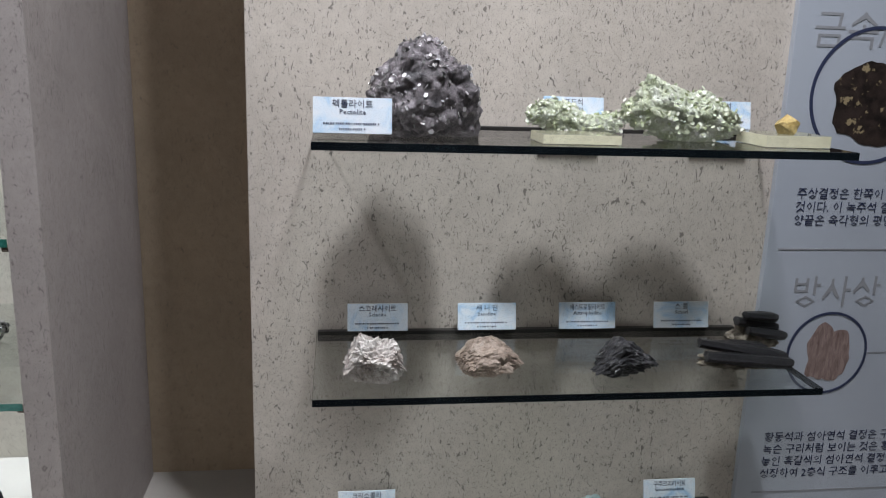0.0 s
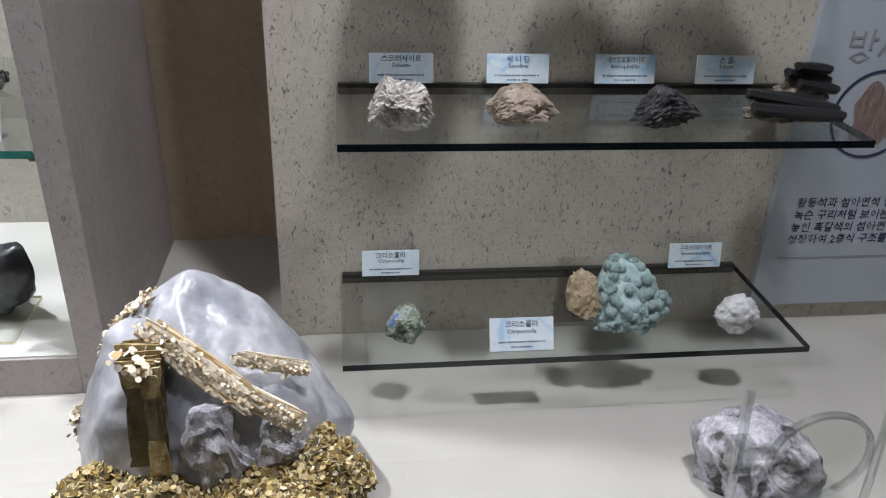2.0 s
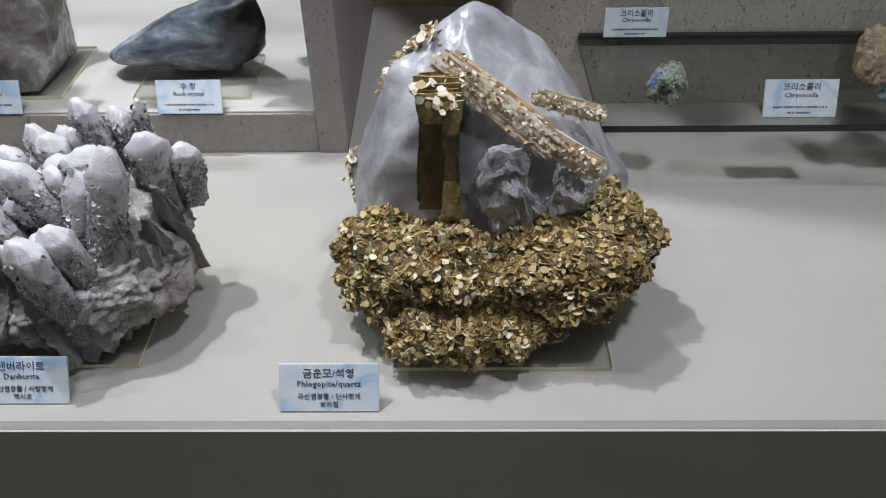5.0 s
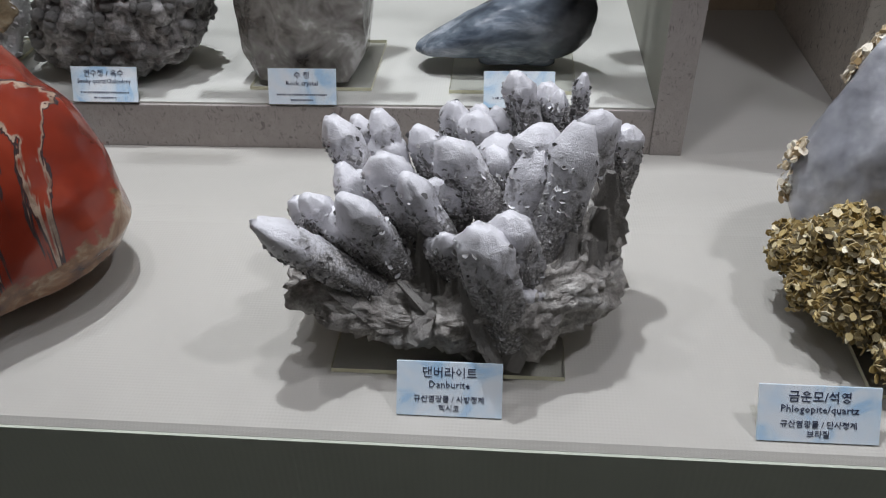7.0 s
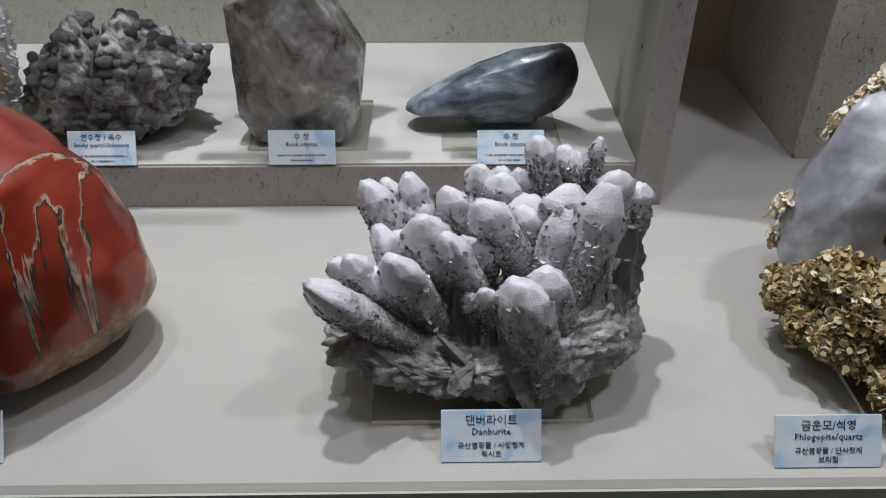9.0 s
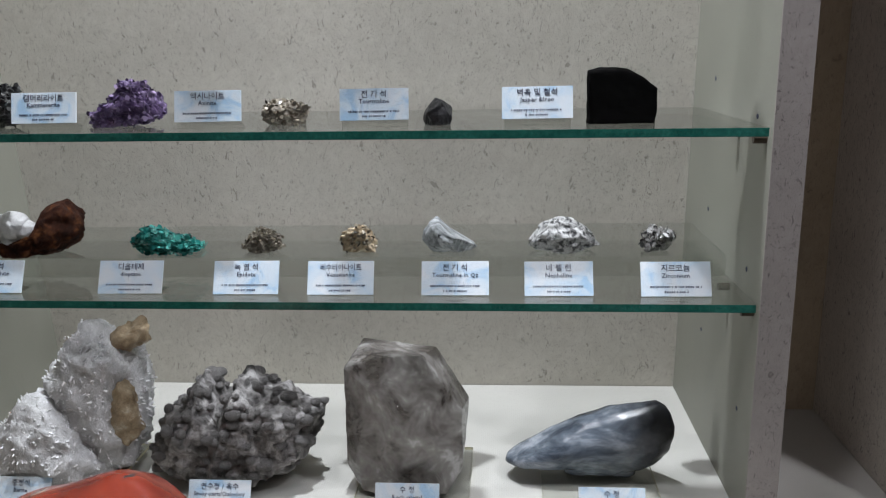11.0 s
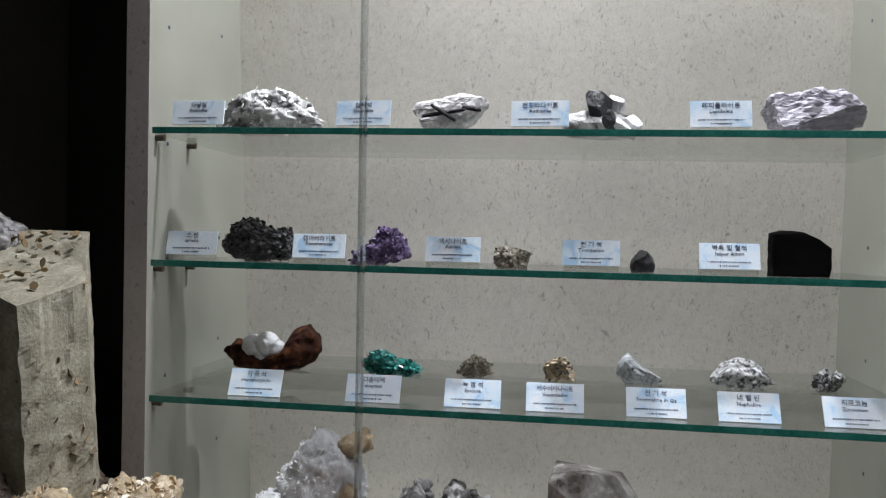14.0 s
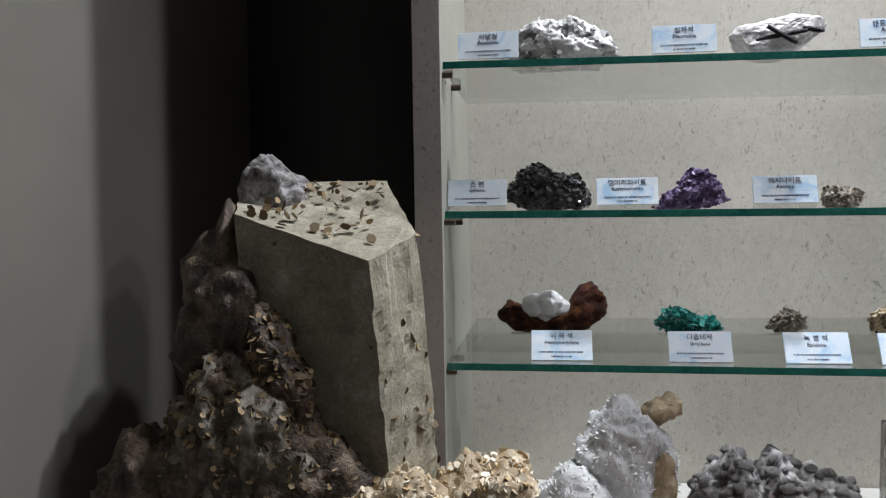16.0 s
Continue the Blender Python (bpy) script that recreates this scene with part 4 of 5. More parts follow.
for i in range(64):
    x = -0.80 + 0.29 * rg.random() ** 0.6
    face = 0.655 - 0.035 * math.exp(-((x + 0.61) / 0.05) ** 2) + 0.10 * max(0.0, x + 0.56)
    a = Vector((x, face + rg.uniform(0, 0.015), 0.818 + 0.25 * abs(x + 0.61) * (x > -0.61) + 0.12 * max(0.0, -0.66 - x) + rg.uniform(0, 0.03)))
    b = a + Vector((rg.uniform(-0.5, 0.15) * (0.05 if x < -0.6 else 0.02), rg.uniform(0.0, 0.02), rg.uniform(0.035, 0.085)))
    ob = new("lath", crystals[5])
    ob.parent = danb
    r = rg.uniform(0.004, 0.010)
    ob.matrix_basis = aim(a, b, r, r * 0.6, rg.uniform(0, 60))
bpy.context.view_layer.update()
bm = bmesh.new()
pts = []
for o in danb.children:
    if o.name.startswith("crystal"):
        mw = o.matrix_basis
        if o.data is crystals[5]:
            continue
        for f in rg.choices(list(o.data.polygons), k=820):
            c = f.center
            if c.z < 0.92 - 0.2 * rg.random():
                p = mw @ c
                nn = (p - mw @ Vector((0, 0, c.z))).normalized()
                if nn.x < 0.05 or nn.z < -0.1 or rg.random() < 0.18:
                    pts.append((p, nn))
flakes(bm, pts, 0.0030, rg, 1.3)
tagged(part("sugary_crust", bm, K_GREYFLAKE, danb, "sparkling grey crust of tiny crystals"), kind="stuff")

# ---- quartz on golden mica ----
zp = acrylic_plate(-0.285, -0.06, 0.608, 0.80, H)
phl = tagged(new("phlogopite_quartz_specimen"), "milky quartz crystal rising from a mass of golden mica flakes", "mineral", "mineral specimens")
body = part("mica_mass", lump(-0.345, -0.018, 0.71, 0.17, [0.865, 0.915, 0.925, 0.915, 0.91, 0.915, 0.925, 0.935, 0.915], [0.85, 0.835, 0.822, 0.812, 0.812, 0.82, 0.832, 0.85, 0.88], 31, 6, 0.024, 22, 0.014, 46, 0.004, 110), K_MICABODY, phl, "brown mica mass", True)
nose = part("mica_mass", lump(-0.30, -0.12, 0.645, 0.085, [0.85, 0.87, 0.865, 0.862, 0.85, 0.845], [0.838, 0.825, 0.816, 0.812, 0.82, 0.838], 32, 5, 0.022, 26, 0.012, 50, 0.004, 110), K_MICABODY, phl, "", True)
rg = random.Random(8)
bm = bmesh.new()
flakes(bm, surface_points(body.data, 10500, rg, lambda p, n: n.z > -0.8 and p.y < 0.77), 0.0042, rg, 2.2)
flakes(bm, surface_points(nose.data, 3200, rg, lambda p, n: n.z > -0.8 and n.y < 0.4), 0.0042, rg, 2.2)
fl = part("mica_flakes", bm, K_MICA, phl, "golden brown mica flakes")
tagged(fl, kind="stuff")

# corners of the blunt six-sided quartz point
corners = [(-0.20, 0.84, 1.100), (-0.232, 0.83, 1.088), (-0.125, 0.86, 1.048), (-0.089, 0.865, 0.995), (-0.022, 0.81, 0.90), (-0.03, 0.80, 0.86), (-0.287, 0.80, 1.045), (-0.338, 0.79, 0.925), (-0.328, 0.755, 0.865), (-0.225, 0.752, 1.048), (-0.15, 0.715, 0.99), (-0.08, 0.74, 0.975), (-0.292, 0.735, 0.975), (-0.295, 0.715, 0.87), (-0.18, 0.70, 0.90), (-0.06, 0.72, 0.88), (-0.30, 0.90, 0.86), (-0.05, 0.92, 0.86), (-0.15, 0.90, 1.03)]
q = part("quartz_crystal", hull(corners, 4, 0.5, 0.004, 26), K_QUARTZ, phl, "milky bluish white quartz point", True)
part("glassy_patch", lump(-0.208, -0.135, 0.716, 0.045, [0.93, 1.005, 1.02, 1.0, 0.93], [0.90, 0.89, 0.885, 0.89, 0.90], 33, 4, 0.010, 40, 0.010, 70, 0.003, 140, cuts=5), K_LAV, phl, "broken lavender glassy quartz")
part("glassy_patch", lump(-0.138, -0.075, 0.728, 0.045, [0.94, 0.975, 0.985, 0.96, 0.93], [0.91, 0.90, 0.90, 0.91, 0.92], 34, 4, 0.008, 40, 0.008, 70, 0.003, 140, cuts=5), K_LAV, phl)


def fibre_slab(a, b, wdt, thick, mat, seed, count, label=""):
    """A splintery slab of laths laid between two places."""
    rg = random.Random(seed)
    a, b = Vector(a), Vector(b)
    d = b - a
    side = d.cross(Vector((0, -1, 0.35))).normalized()
    out = side.cross(d).normalized()
    if out.y > 0:
        out = -out
    bm = bmesh.new()
    for _ in range(count):
        s, e = sorted((rg.uniform(-0.05, 0.95), rg.uniform(0.1, 1.05)))
        if e - s < 0.15:
            e = s + 0.15
        k = rg.uniform(-0.5, 0.5)
        taper = 1 - 0.3 * abs(2 * (s + e) / 2 - 1)
        p0 = a + d * s + side * k * wdt * taper + out * rg.uniform(-0.4, 0.6) * thick
        p1 = a + d * e + side * (k + rg.uniform(-0.1, 0.1)) * wdt * taper + out * rg.uniform(-0.4, 0.6) * thick
        w2 = rg.uniform(0.0007, 0.0022)
        vs = []
        for p in (p0, p1):
            for i, j in ((-1, -1), (1, -1), (1, 1), (-1, 1)):
                vs.append(bm.verts.new(p + side * w2 * i * rg.uniform(0.6, 1.2) + out * w2 * 0.5 * j))
        for f in ((0, 1, 2, 3), (7, 6, 5, 4), (0, 4, 5, 1), (1, 5, 6, 2), (2, 6, 7, 3), (3, 7, 4, 0)):
            bm.faces.new([vs[i] for i in f])
    return tagged(part("mica_blade", bm, mat, phl, label), kind="stuff")


fibre_slab((-0.232, 0.752, 1.078), (-0.128, 0.712, 1.008), 0.030, 0.008, K_TANFLAKE, 2, 320, "tan splintery mica blade")
fibre_slab((-0.152, 0.722, 1.022), (-0.078, 0.714, 0.976), 0.022, 0.007, K_TANFLAKE, 3, 240)
fibre_slab((-0.145, 0.742, 1.045), (-0.072, 0.768, 1.008), 0.016, 0.006, K_TANFLAKE, 4, 180)
bm = bmesh.new()
rg = random.Random(17)
pts = []
for a, b_, spread, count in (((-0.232, 0.746, 1.078), (-0.128, 0.706, 1.008), 0.011, 300), ((-0.152, 0.716, 1.022), (-0.078, 0.708, 0.978), 0.008, 170), ((-0.145, 0.736, 1.045), (-0.072, 0.762, 1.008), 0.006, 110)):
    for _ in range(count):
        p = Vector(a).lerp(Vector(b_), rg.random()) + Vector((rg.gauss(0, 0.5), rg.gauss(0, 0.25), rg.gauss(0, 0.8))) * spread
        pts.append((p, Vector((0.1, -0.8, 0.5))))
flakes(bm, pts, 0.0024, rg, 0.7)
tagged(part("mica_chips", bm, K_TANFLAKE, phl, "pale gold mica chips on the quartz face"), kind="stuff")


def mica_book():
    """A hollow dark mica book: stacked crooked sheets with a ragged golden top."""
    rg = random.Random(6)
    dark, gold = bmesh.new(), bmesh.new()
    for k in range(16):
        y0 = 0.694 + 0.0028 * k
        hgt = 1.050 + 0.0012 * k + rg.uniform(-0.006, 0.006)
        lowz = 0.925 + rg.uniform(0, 0.012)
        xl, xr = -0.258 + rg.uniform(-0.003, 0.003), -0.216 + rg.uniform(-0.004, 0.003)
        if k < 5:
            xl = -0.232 + rg.uniform(-0.004, 0.004)
        n_ = 9
        rows = []
        for i in range(n_ + 1):
            t = i / n_
            z = lowz + (hgt - lowz) * t
            bow = 0.008 * math.sin(3.1 * t) * (1 if k % 2 else 0.6)
            rows.append([(xl + bow + rg.uniform(-0.002, 0.002), y0 + 0.012 * t, z + rg.uniform(-0.003, 0.003)), (xr - bow * 0.4 + rg.uniform(-0.002, 0.002), y0 + 0.012 * t, z + rg.uniform(-0.003, 0.003))])
        for i in range(n_):
            bm_ = gold if i >= n_ - 2 or (k < 3 and i < 3) else dark
            vs = [bm_.verts.new((x, y + dy, z)) for dy in (0, 0.0016) for x, y, z in (rows[i][0], rows[i][1], rows[i + 1][1], rows[i + 1][0])]
            for f in ((0, 1, 2, 3), (7, 6, 5, 4), (0, 4, 5, 1), (1, 5, 6, 2), (2, 6, 7, 3), (3, 7, 4, 0)):
                bm_.faces.new([vs[j] for j in f])
    tagged(part("mica_book", dark, K_MICABODY, phl, "dark brown mica book"), kind="stuff")
    tagged(part("mica_book_edge", gold, K_GOLD, phl, "ragged golden edge of the mica book"), kind="stuff")
    flat = bmesh.new()
    pts = [(Vector((rg.uniform(-0.262, -0.214), rg.uniform(0.70, 0.74), 1.062 + rg.uniform(-0.012, 0.012))), Vector((0, -0.5, 0.8))) for _ in range(34)]
    flakes(flat, pts, 0.005, rg, 0.6)
    tagged(part("mica_chips", flat, K_TANFLAKE, phl, "pale gold chips on the mica book"), kind="stuff")


mica_book()
bm = bmesh.new()
rg = random.Random(12)
pts = surface_points(q.data, 620, rg, lambda p, n: n.z > -0.2 and ((p.x < -0.235 and 1.0 < p.z < 1.075 and p.y > 0.808) or (p.x < -0.325 and p.y > 0.785 and p.z < 0.98)))
flakes(bm, [(p + n * rg.uniform(0.0, 0.007), n) for p, n in pts], 0.0045, rg, 0.8)
f2 = tagged(part("tan_crust", bm, K_TANFLAKE, phl, "pale tan crust along the quartz edge"), kind="stuff")

# ---- polished red jasper ----
bm = bmesh.new()
bmesh.ops.create_icosphere(bm, subdivisions=6, radius=1)
EAST = [-1.07, -1.02, -1.0, -0.998, -1.005, -1.018, -1.035, -1.055, -1.10]
for v in bm.verts:
    p = v.co.copy()
    t = (p.z + 1) / 2
    h = t ** 0.85 if t > 0 else 0
    r = math.sqrt(max(1e-6, 1 - p.z * p.z))
    ux, uy = p.x / r, p.y / r
    ring_ = min(1.0, r * 1.55) ** 0.7
    east = float(np.interp(h, np.linspace(0, 1, len(EAST)), EAST)) + 1.16
    x = ux * ring_ * (east if ux > 0 else 0.165 - 0.05 * h)
    y = uy * ring_ * (0.128 - 0.035 * h - 0.03 * max(0.0, 0.3 - h))
    y += 0.012 * math.exp(-((x - 0.07) / 0.03) ** 2) * ring_ * (-1 if uy < 0 else 0)
    q_ = Vector((x, y, h * 0.262)) * 9
    k = 1 + 0.07 * noise.noise(q_ + Vector((4, 1, 7))) + 0.03 * noise.noise(q_ * 2.4)
    v.co = (x * k, y * k, h * 0.258 * (1 + 0.06 * noise.noise(q_ * 1.3)))
specimen("jasper_boulder", "polished red jasper boulder with pale and dark veins", bm, K_JASPER, -1.16, 0.735, H)

# ---- bottom of the shelf unit ----
zp = acrylic_plate(-0.967, -0.797, 1.092, 1.25, B0)
body = [(-0.978, 1.12, 1.040), (-0.965, 1.22, 1.050), (-0.925, 1.13, 1.052), (-0.868, 1.15, 1.048), (-0.85, 1.22, 1.035), (-0.808, 1.14, 0.965), (-0.80, 1.21, 0.955), (-0.806, 1.12, 0.885), (-0.83, 1.10, 0.850), (-0.90, 1.095, 0.848), (-0.955, 1.105, 0.850), (-0.982, 1.13, 0.880), (-0.90, 1.09, 0.985), (-0.845, 1.10, 0.935), (-0.96, 1.24, 0.85), (-0.82, 1.23, 0.85)]
in_place("rock_crystal", "large smoky grey rock crystal block on an acrylic plate", hull(body, 4, 0.06, 0.0012, 60), K_CLEARGREY, False)
zp = acrylic_plate(-0.69, -0.519, 1.088, 1.22, B0)
rc2 = tagged(new("grey_rock_crystal"), "long blue grey rock crystal lying tilted on an acrylic plate", "mineral", "mineral specimens")
part("crystal", lump(-0.742, -0.487, 1.175, 0.085, [0.876, 0.896, 0.914, 0.930, 0.944, 0.956, 0.965, 0.970, 0.960], [0.866, 0.863, 0.861, 0.858, 0.853, 0.851, 0.853, 0.868, 0.90], 79, 5, 0.003, 22, 0.0, 60, 0.0006, 120, 0.9, cuts=2), K_BLUEGREY, rc2, "smooth blue grey crystal prism", True)
part("foot", lump(-0.655, -0.545, 1.175, 0.05, [0.86, 0.875, 0.88, 0.87], [0.848, 0.848, 0.848, 0.848], 44, 4, 0.004, 30, 0, 60, 0.001), K_BLUEGREY, rc2, "", True)
sm = tagged(new("smoky_quartz_specimen"), "grey botryoidal smoky quartz and chalcedony cluster", "mineral", "mineral specimens")
part("cluster", lump(-1.285, -1.030, 1.165, 0.14, [0.90, 0.955, 0.975, 1.005, 0.965, 1.010, 0.985, 0.985, 0.97, 0.955], [0.85, 0.843, 0.842, 0.842, 0.842, 0.842, 0.845, 0.855, 0.885, 0.93], 45, 6, 0.013, 26, 0.0085, 85, 0.002, 200), K_SMOKY, sm, "", True)
rg = random.Random(14)
nodules = []
for k in range(4):
    b2 = bmesh.new()
    bmesh.ops.create_icosphere(b2, subdivisions=2, radius=1)
    for v in b2.verts:
        v.co *= 1 + 0.3 * noise.noise(v.co * 1.7 + Vector((7 * k, 0, 0)))
    me = bpy.data.meshes.new("nodule")
    b2.to_mesh(me)
    b2.free()
    me.materials.append(K_SMOKY)
    me.polygons.foreach_set("use_smooth", [True] * len(me.polygons))
    nodules.append(me)
cluster = sm.children[0].data
for p, n_ in surface_points(cluster, 170, rg, lambda p, n: n.y < 0.3 and n.z > -0.4 and p.z > 0.85):
    o = new("nodule", nodules[rg.randrange(4)])
    o.parent = sm
    r = rg.uniform(0.0045, 0.0105)
    o.matrix_basis = Matrix.Translation(p) @ Matrix.Diagonal((r * rg.uniform(0.9, 1.3), r, r * rg.uniform(0.7, 1.0), 1))
acrylic_plate(-1.56, -1.345, 1.085, 1.25, B0)
wh = tagged(new("white_aggregate_specimen"), "white bladed mineral aggregate with a tan crystal on top", "mineral", "mineral specimens")
mass = [part("mass", lump(-1.450, -1.300, 1.17, 0.12, [1.00, 1.055, 1.085, 1.08, 1.06, 1.03], [0.87, 0.852, 0.849, 0.85, 0.87, 0.94], 47, 5, 0.014, 26, 0.006, 60, 0.003, 140), K_CHALK, wh, "", True),
        part("mass", lump(-1.545, -1.350, 1.14, 0.13, [0.88, 0.945, 0.985, 0.985, 0.94, 0.88], [0.852, 0.849, 0.849, 0.849, 0.85, 0.86], 49, 5, 0.012, 26, 0.006, 60, 0.003, 140), K_CHALK, wh, "", True)]
bm = bmesh.new()
rg = random.Random(15)
fans = [Vector((-1.39, 1.10, 1.03)), Vector((-1.365, 1.10, 0.945)), Vector((-1.47, 1.08, 0.93)), Vector((-1.335, 1.11, 1.0))]
for ob in mass:
    for p, n_ in surface_points(ob.data, 650, rg, lambda p, n: n.y < 0.3 and n.z > -0.5):
        c = min(fans, key=lambda f: (f - p).length)
        d_ = ((p - c).normalized() * 0.9 + n_ * 0.8 + Vector((rg.gauss(0, 0.2), rg.gauss(0, 0.2), rg.gauss(0, 0.2)))).normalized()
        u = d_.orthogonal().normalized()
        w_ = d_.cross(u)
        l_, t_ = rg.uniform(0.001, 0.004), rg.uniform(0.0008, 0.0018)
        base = [bm.verts.new(p - d_ * 0.003 + u * t_ * a + w_ * t_ * b) for a, b in ((-1, -1), (1, -1), (1, 1), (-1, 1))]
        head = [bm.verts.new(p + d_ * l_ + (u * a + w_ * b) * t_ * 0.5) for a, b in ((-1, -1), (1, -1), (1, 1), (-1, 1))]
        bm.faces.new(head)
        for i in range(4):
            j = (i + 1) % 4
            bm.faces.new((base[i], base[j], head[j], head[i]))
tagged(part("blades", bm, K_WHITEFLAKE, wh, "white radiating blades"), kind="stuff")
part("tan_crystal", lump(-1.345, -1.283, 1.17, 0.05, [1.075, 1.095, 1.098, 1.09], [1.04, 1.045, 1.055, 1.065], 48, 4, 0.008, 40, 0.004, 80, 0.002, cuts=4), K_TAN, wh, "tan crystal", True)
part("tan_crystal", lump(-1.335, -1.300, 1.13, 0.04, [0.98, 1.02, 1.0], [0.92, 0.91, 0.93], 50, 4, 0.008, 40, 0.004, 80, 0.002), K_TAN, wh, "", True)

# ---- upper shelves of the unit ----
YS = 1.135
specimen("analcime_specimen", "white and grey lumpy analcime with a dark base", shaped(0.20, 0.10, 0.082, 51, 5, 0.35, 2, 0.1, 0.2, 3.2, 0, (0, 1), 0.1, 8, profile=[0.5, 0.75, 1.0, 0.9, 0.95, 0.75, 0.55]), K_WHITEDARK, -1.474, YS + 0.01, B1 + sag(-1.474, B1))
st = tagged(new("staurolite_specimen"), "pale grey flat stone with dark cross-shaped crystals", "mineral", "mineral specimens")
ob = part("stone", lump(-1.232, -1.074, YS, 0.075, [B1 + 0.009 + z for z in (0.02, 0.05, 0.058, 0.064, 0.068, 0.07, 0.066)], [B1 + 0.02, B1 + 0.010, B1 + 0.009, B1 + 0.010, B1 + 0.018, B1 + 0.035, B1 + 0.062], 52, 5, 0.005, 30, 0, 60, 0.002, 120, cuts=6), K_PALE, st)
rodm = crystal_mesh("staurolite_crystal", K_BLACK, 9, 6, 0.1, 0.1, 5, 0.8, 0.7)
for a, b in (((-1.19, 1.088, 1.650), (-1.12, 1.086, 1.660)), ((-1.175, 1.086, 1.668), (-1.135, 1.084, 1.642)), ((-1.125, 1.088, 1.664), (-1.095, 1.095, 1.660))):
    o = new("crystal", rodm)
    o.parent = st
    o.matrix_basis = aim(Vector(a) - Vector((0, 0.006, 0.016)), Vector(b) - Vector((0, 0.006, 0.016)), 0.0045)
an = tagged(new("andradite_specimen"), "black garnet crystals on white quartz", "mineral", "mineral specimens")
for k, (x, y, z, w, h, mat, sd, cu) in enumerate(((-0.905, YS, B1, 0.125, 0.050, K_WHITEDARK, 53, 8), (-0.912, YS - 0.01, B1 + 0.030, 0.046, 0.048, K_BLACK, 54, 14), (-0.893, YS - 0.02, B1 + 0.012, 0.034, 0.032, K_BLACK, 55, 14), (-0.868, YS - 0.01, B1 + 0.006, 0.044, 0.038, K_CHALK, 56, 4), (-0.890, YS, B1 + 0.045, 0.032, 0.032, K_CHALK, 57, 12))):
    ob = part(("matrix", "garnet", "garnet", "quartz", "quartz")[k], shaped(w, min(w, 0.07), h, sd, 4, 0.2, 1.5, 0, 0, 4, cu, (0.55, 0.8), 0.03, 8), mat, an)
    ob.matrix_basis = pose(x, y, z, 0, 10 * k, 0)
in_place("lepidolite_specimen", "lilac grey layered lepidolite slab", lump(-0.668, -0.492, YS, 0.085, [B1 + 0.002 + z for z in (0.055, 0.062, 0.068, 0.076, 0.074, 0.066, 0.056, 0.03)], [B1 + 0.03, B1 + 0.002, B1 + 0.002, B1 + 0.002, B1 + 0.002, B1 + 0.01], 58, 5, 0.009, 28, 0.0, 60, 0.004, 130, cuts=9), K_LILAC, False)
in_place("sphene_specimen", "black granular sphene lump", lump(-1.555, -1.428, YS + 0.02, 0.08, [B2 + 0.009 + z for z in (0.035, 0.058, 0.066, 0.074, 0.056, 0.052, 0.056, 0.03)], [B2 + 0.03, B2 + 0.009, B2 + 0.009, B2 + 0.012, B2 + 0.02], 61, 5, 0.008, 45, 0.005, 130, 0.003, 240), K_BLACKSHINE, False)
in_place("kammererite_specimen", "rough purple kammererite piece", lump(-1.322, -1.218, YS + 0.02, 0.07, [B2 + 0.008 + z for z in (0.005, 0.026, 0.036, 0.062, 0.058, 0.045, 0.008)], [B2 + 0.007, B2 + 0.007], 62, 5, 0.008, 45, 0.004, 140, 0.003, 240, cuts=3), K_PURPLE, False)
specimen("axinite_specimen", "small grey brown axinite piece", shaped(0.066, 0.05, 0.037, 63, 4, 0.3, 1.8, 0.15, 0.1, 4, 5, (0.6, 0.9), 0.15, 9, profile=[0.9, 1.0, 0.8, 0.75, 0.8]), K_BROWN, -1.043, YS + 0.02, B2 + sag(-1.04, B2), smooth=False)
specimen("tourmaline_specimen", "small black faceted tourmaline crystal", shaped(0.040, 0.038, 0.036, 64, 4, 0.15, 1.5, 0, 0, 4, 16, (0.6, 0.85), 0.03, 9), K_BLACK, -0.832, YS, B2 + sag(-0.83, B2), smooth=False)
specimen("jasper_iron_specimen", "black cut slab of jasper and iron", shaped(0.092, 0.04, 0.073, 65, 5, 0.05, 1.2, 0, 0, 4, 0, (0, 1), 0.02, 6, boxy=0.95, profile=[0.96, 1.0, 0.98, 0.93, 0.8, 0.6], flat=0.05), K_BLACKFLAT, -0.588, YS + 0.01, B2 + sag(-0.588, B2))
YR = 1.215
hm = tagged(new("hemimorphite_specimen"), "rusty brown stone with white hemimorphite balls", "mineral", "mineral specimens")
part("stone", lump(-1.575, -1.398, YR, 0.08, [R3 + z for z in (0.035, 0.05, 0.042, 0.03, 0.03, 0.04, 0.075, 0.082, 0.06)], [R3 + 0.02, R3 + 0.004, R3, R3, R3, R3 + 0.006, R3 + 0.03], 71, 5, 0.008, 40, 0.003, 120, 0.003, 200), K_RUST, hm, "", True)
for i, (dx, dz, r) in enumerate(((-0.030, 0.045, 0.022), (-0.005, 0.048, 0.024), (0.012, 0.040, 0.018), (-0.015, 0.025, 0.018))):
    b2 = shaped(2 * r, 2 * r, 2 * r, 72 + i, 4, 0.1, 2, 0, 0.12, 4, 0, (0, 1), 0.05, 9, flat=0)
    o = part("white_ball", b2, K_CHALK, hm, "white rounded crystal ball", True)
    o.matrix_basis = pose(-1.485 + dx, YR - 0.022, R3 + dz - r)
dp = tagged(new("dioptase_specimen"), "teal green sparkling dioptase cluster", "mineral", "mineral specimens")
ob = part("mass", shaped(0.112, 0.07, 0.042, 76, 5, 0.3, 1.7, 0.1, 0.2, 4, 0, (0, 1), 0.12, 9, profile=[0.7, 1.0, 0.9, 0.6, 0.55, 0.3]), K_TEAL, dp)
ob.matrix_basis = pose(-1.265, YR, R3)
bm = bmesh.new()
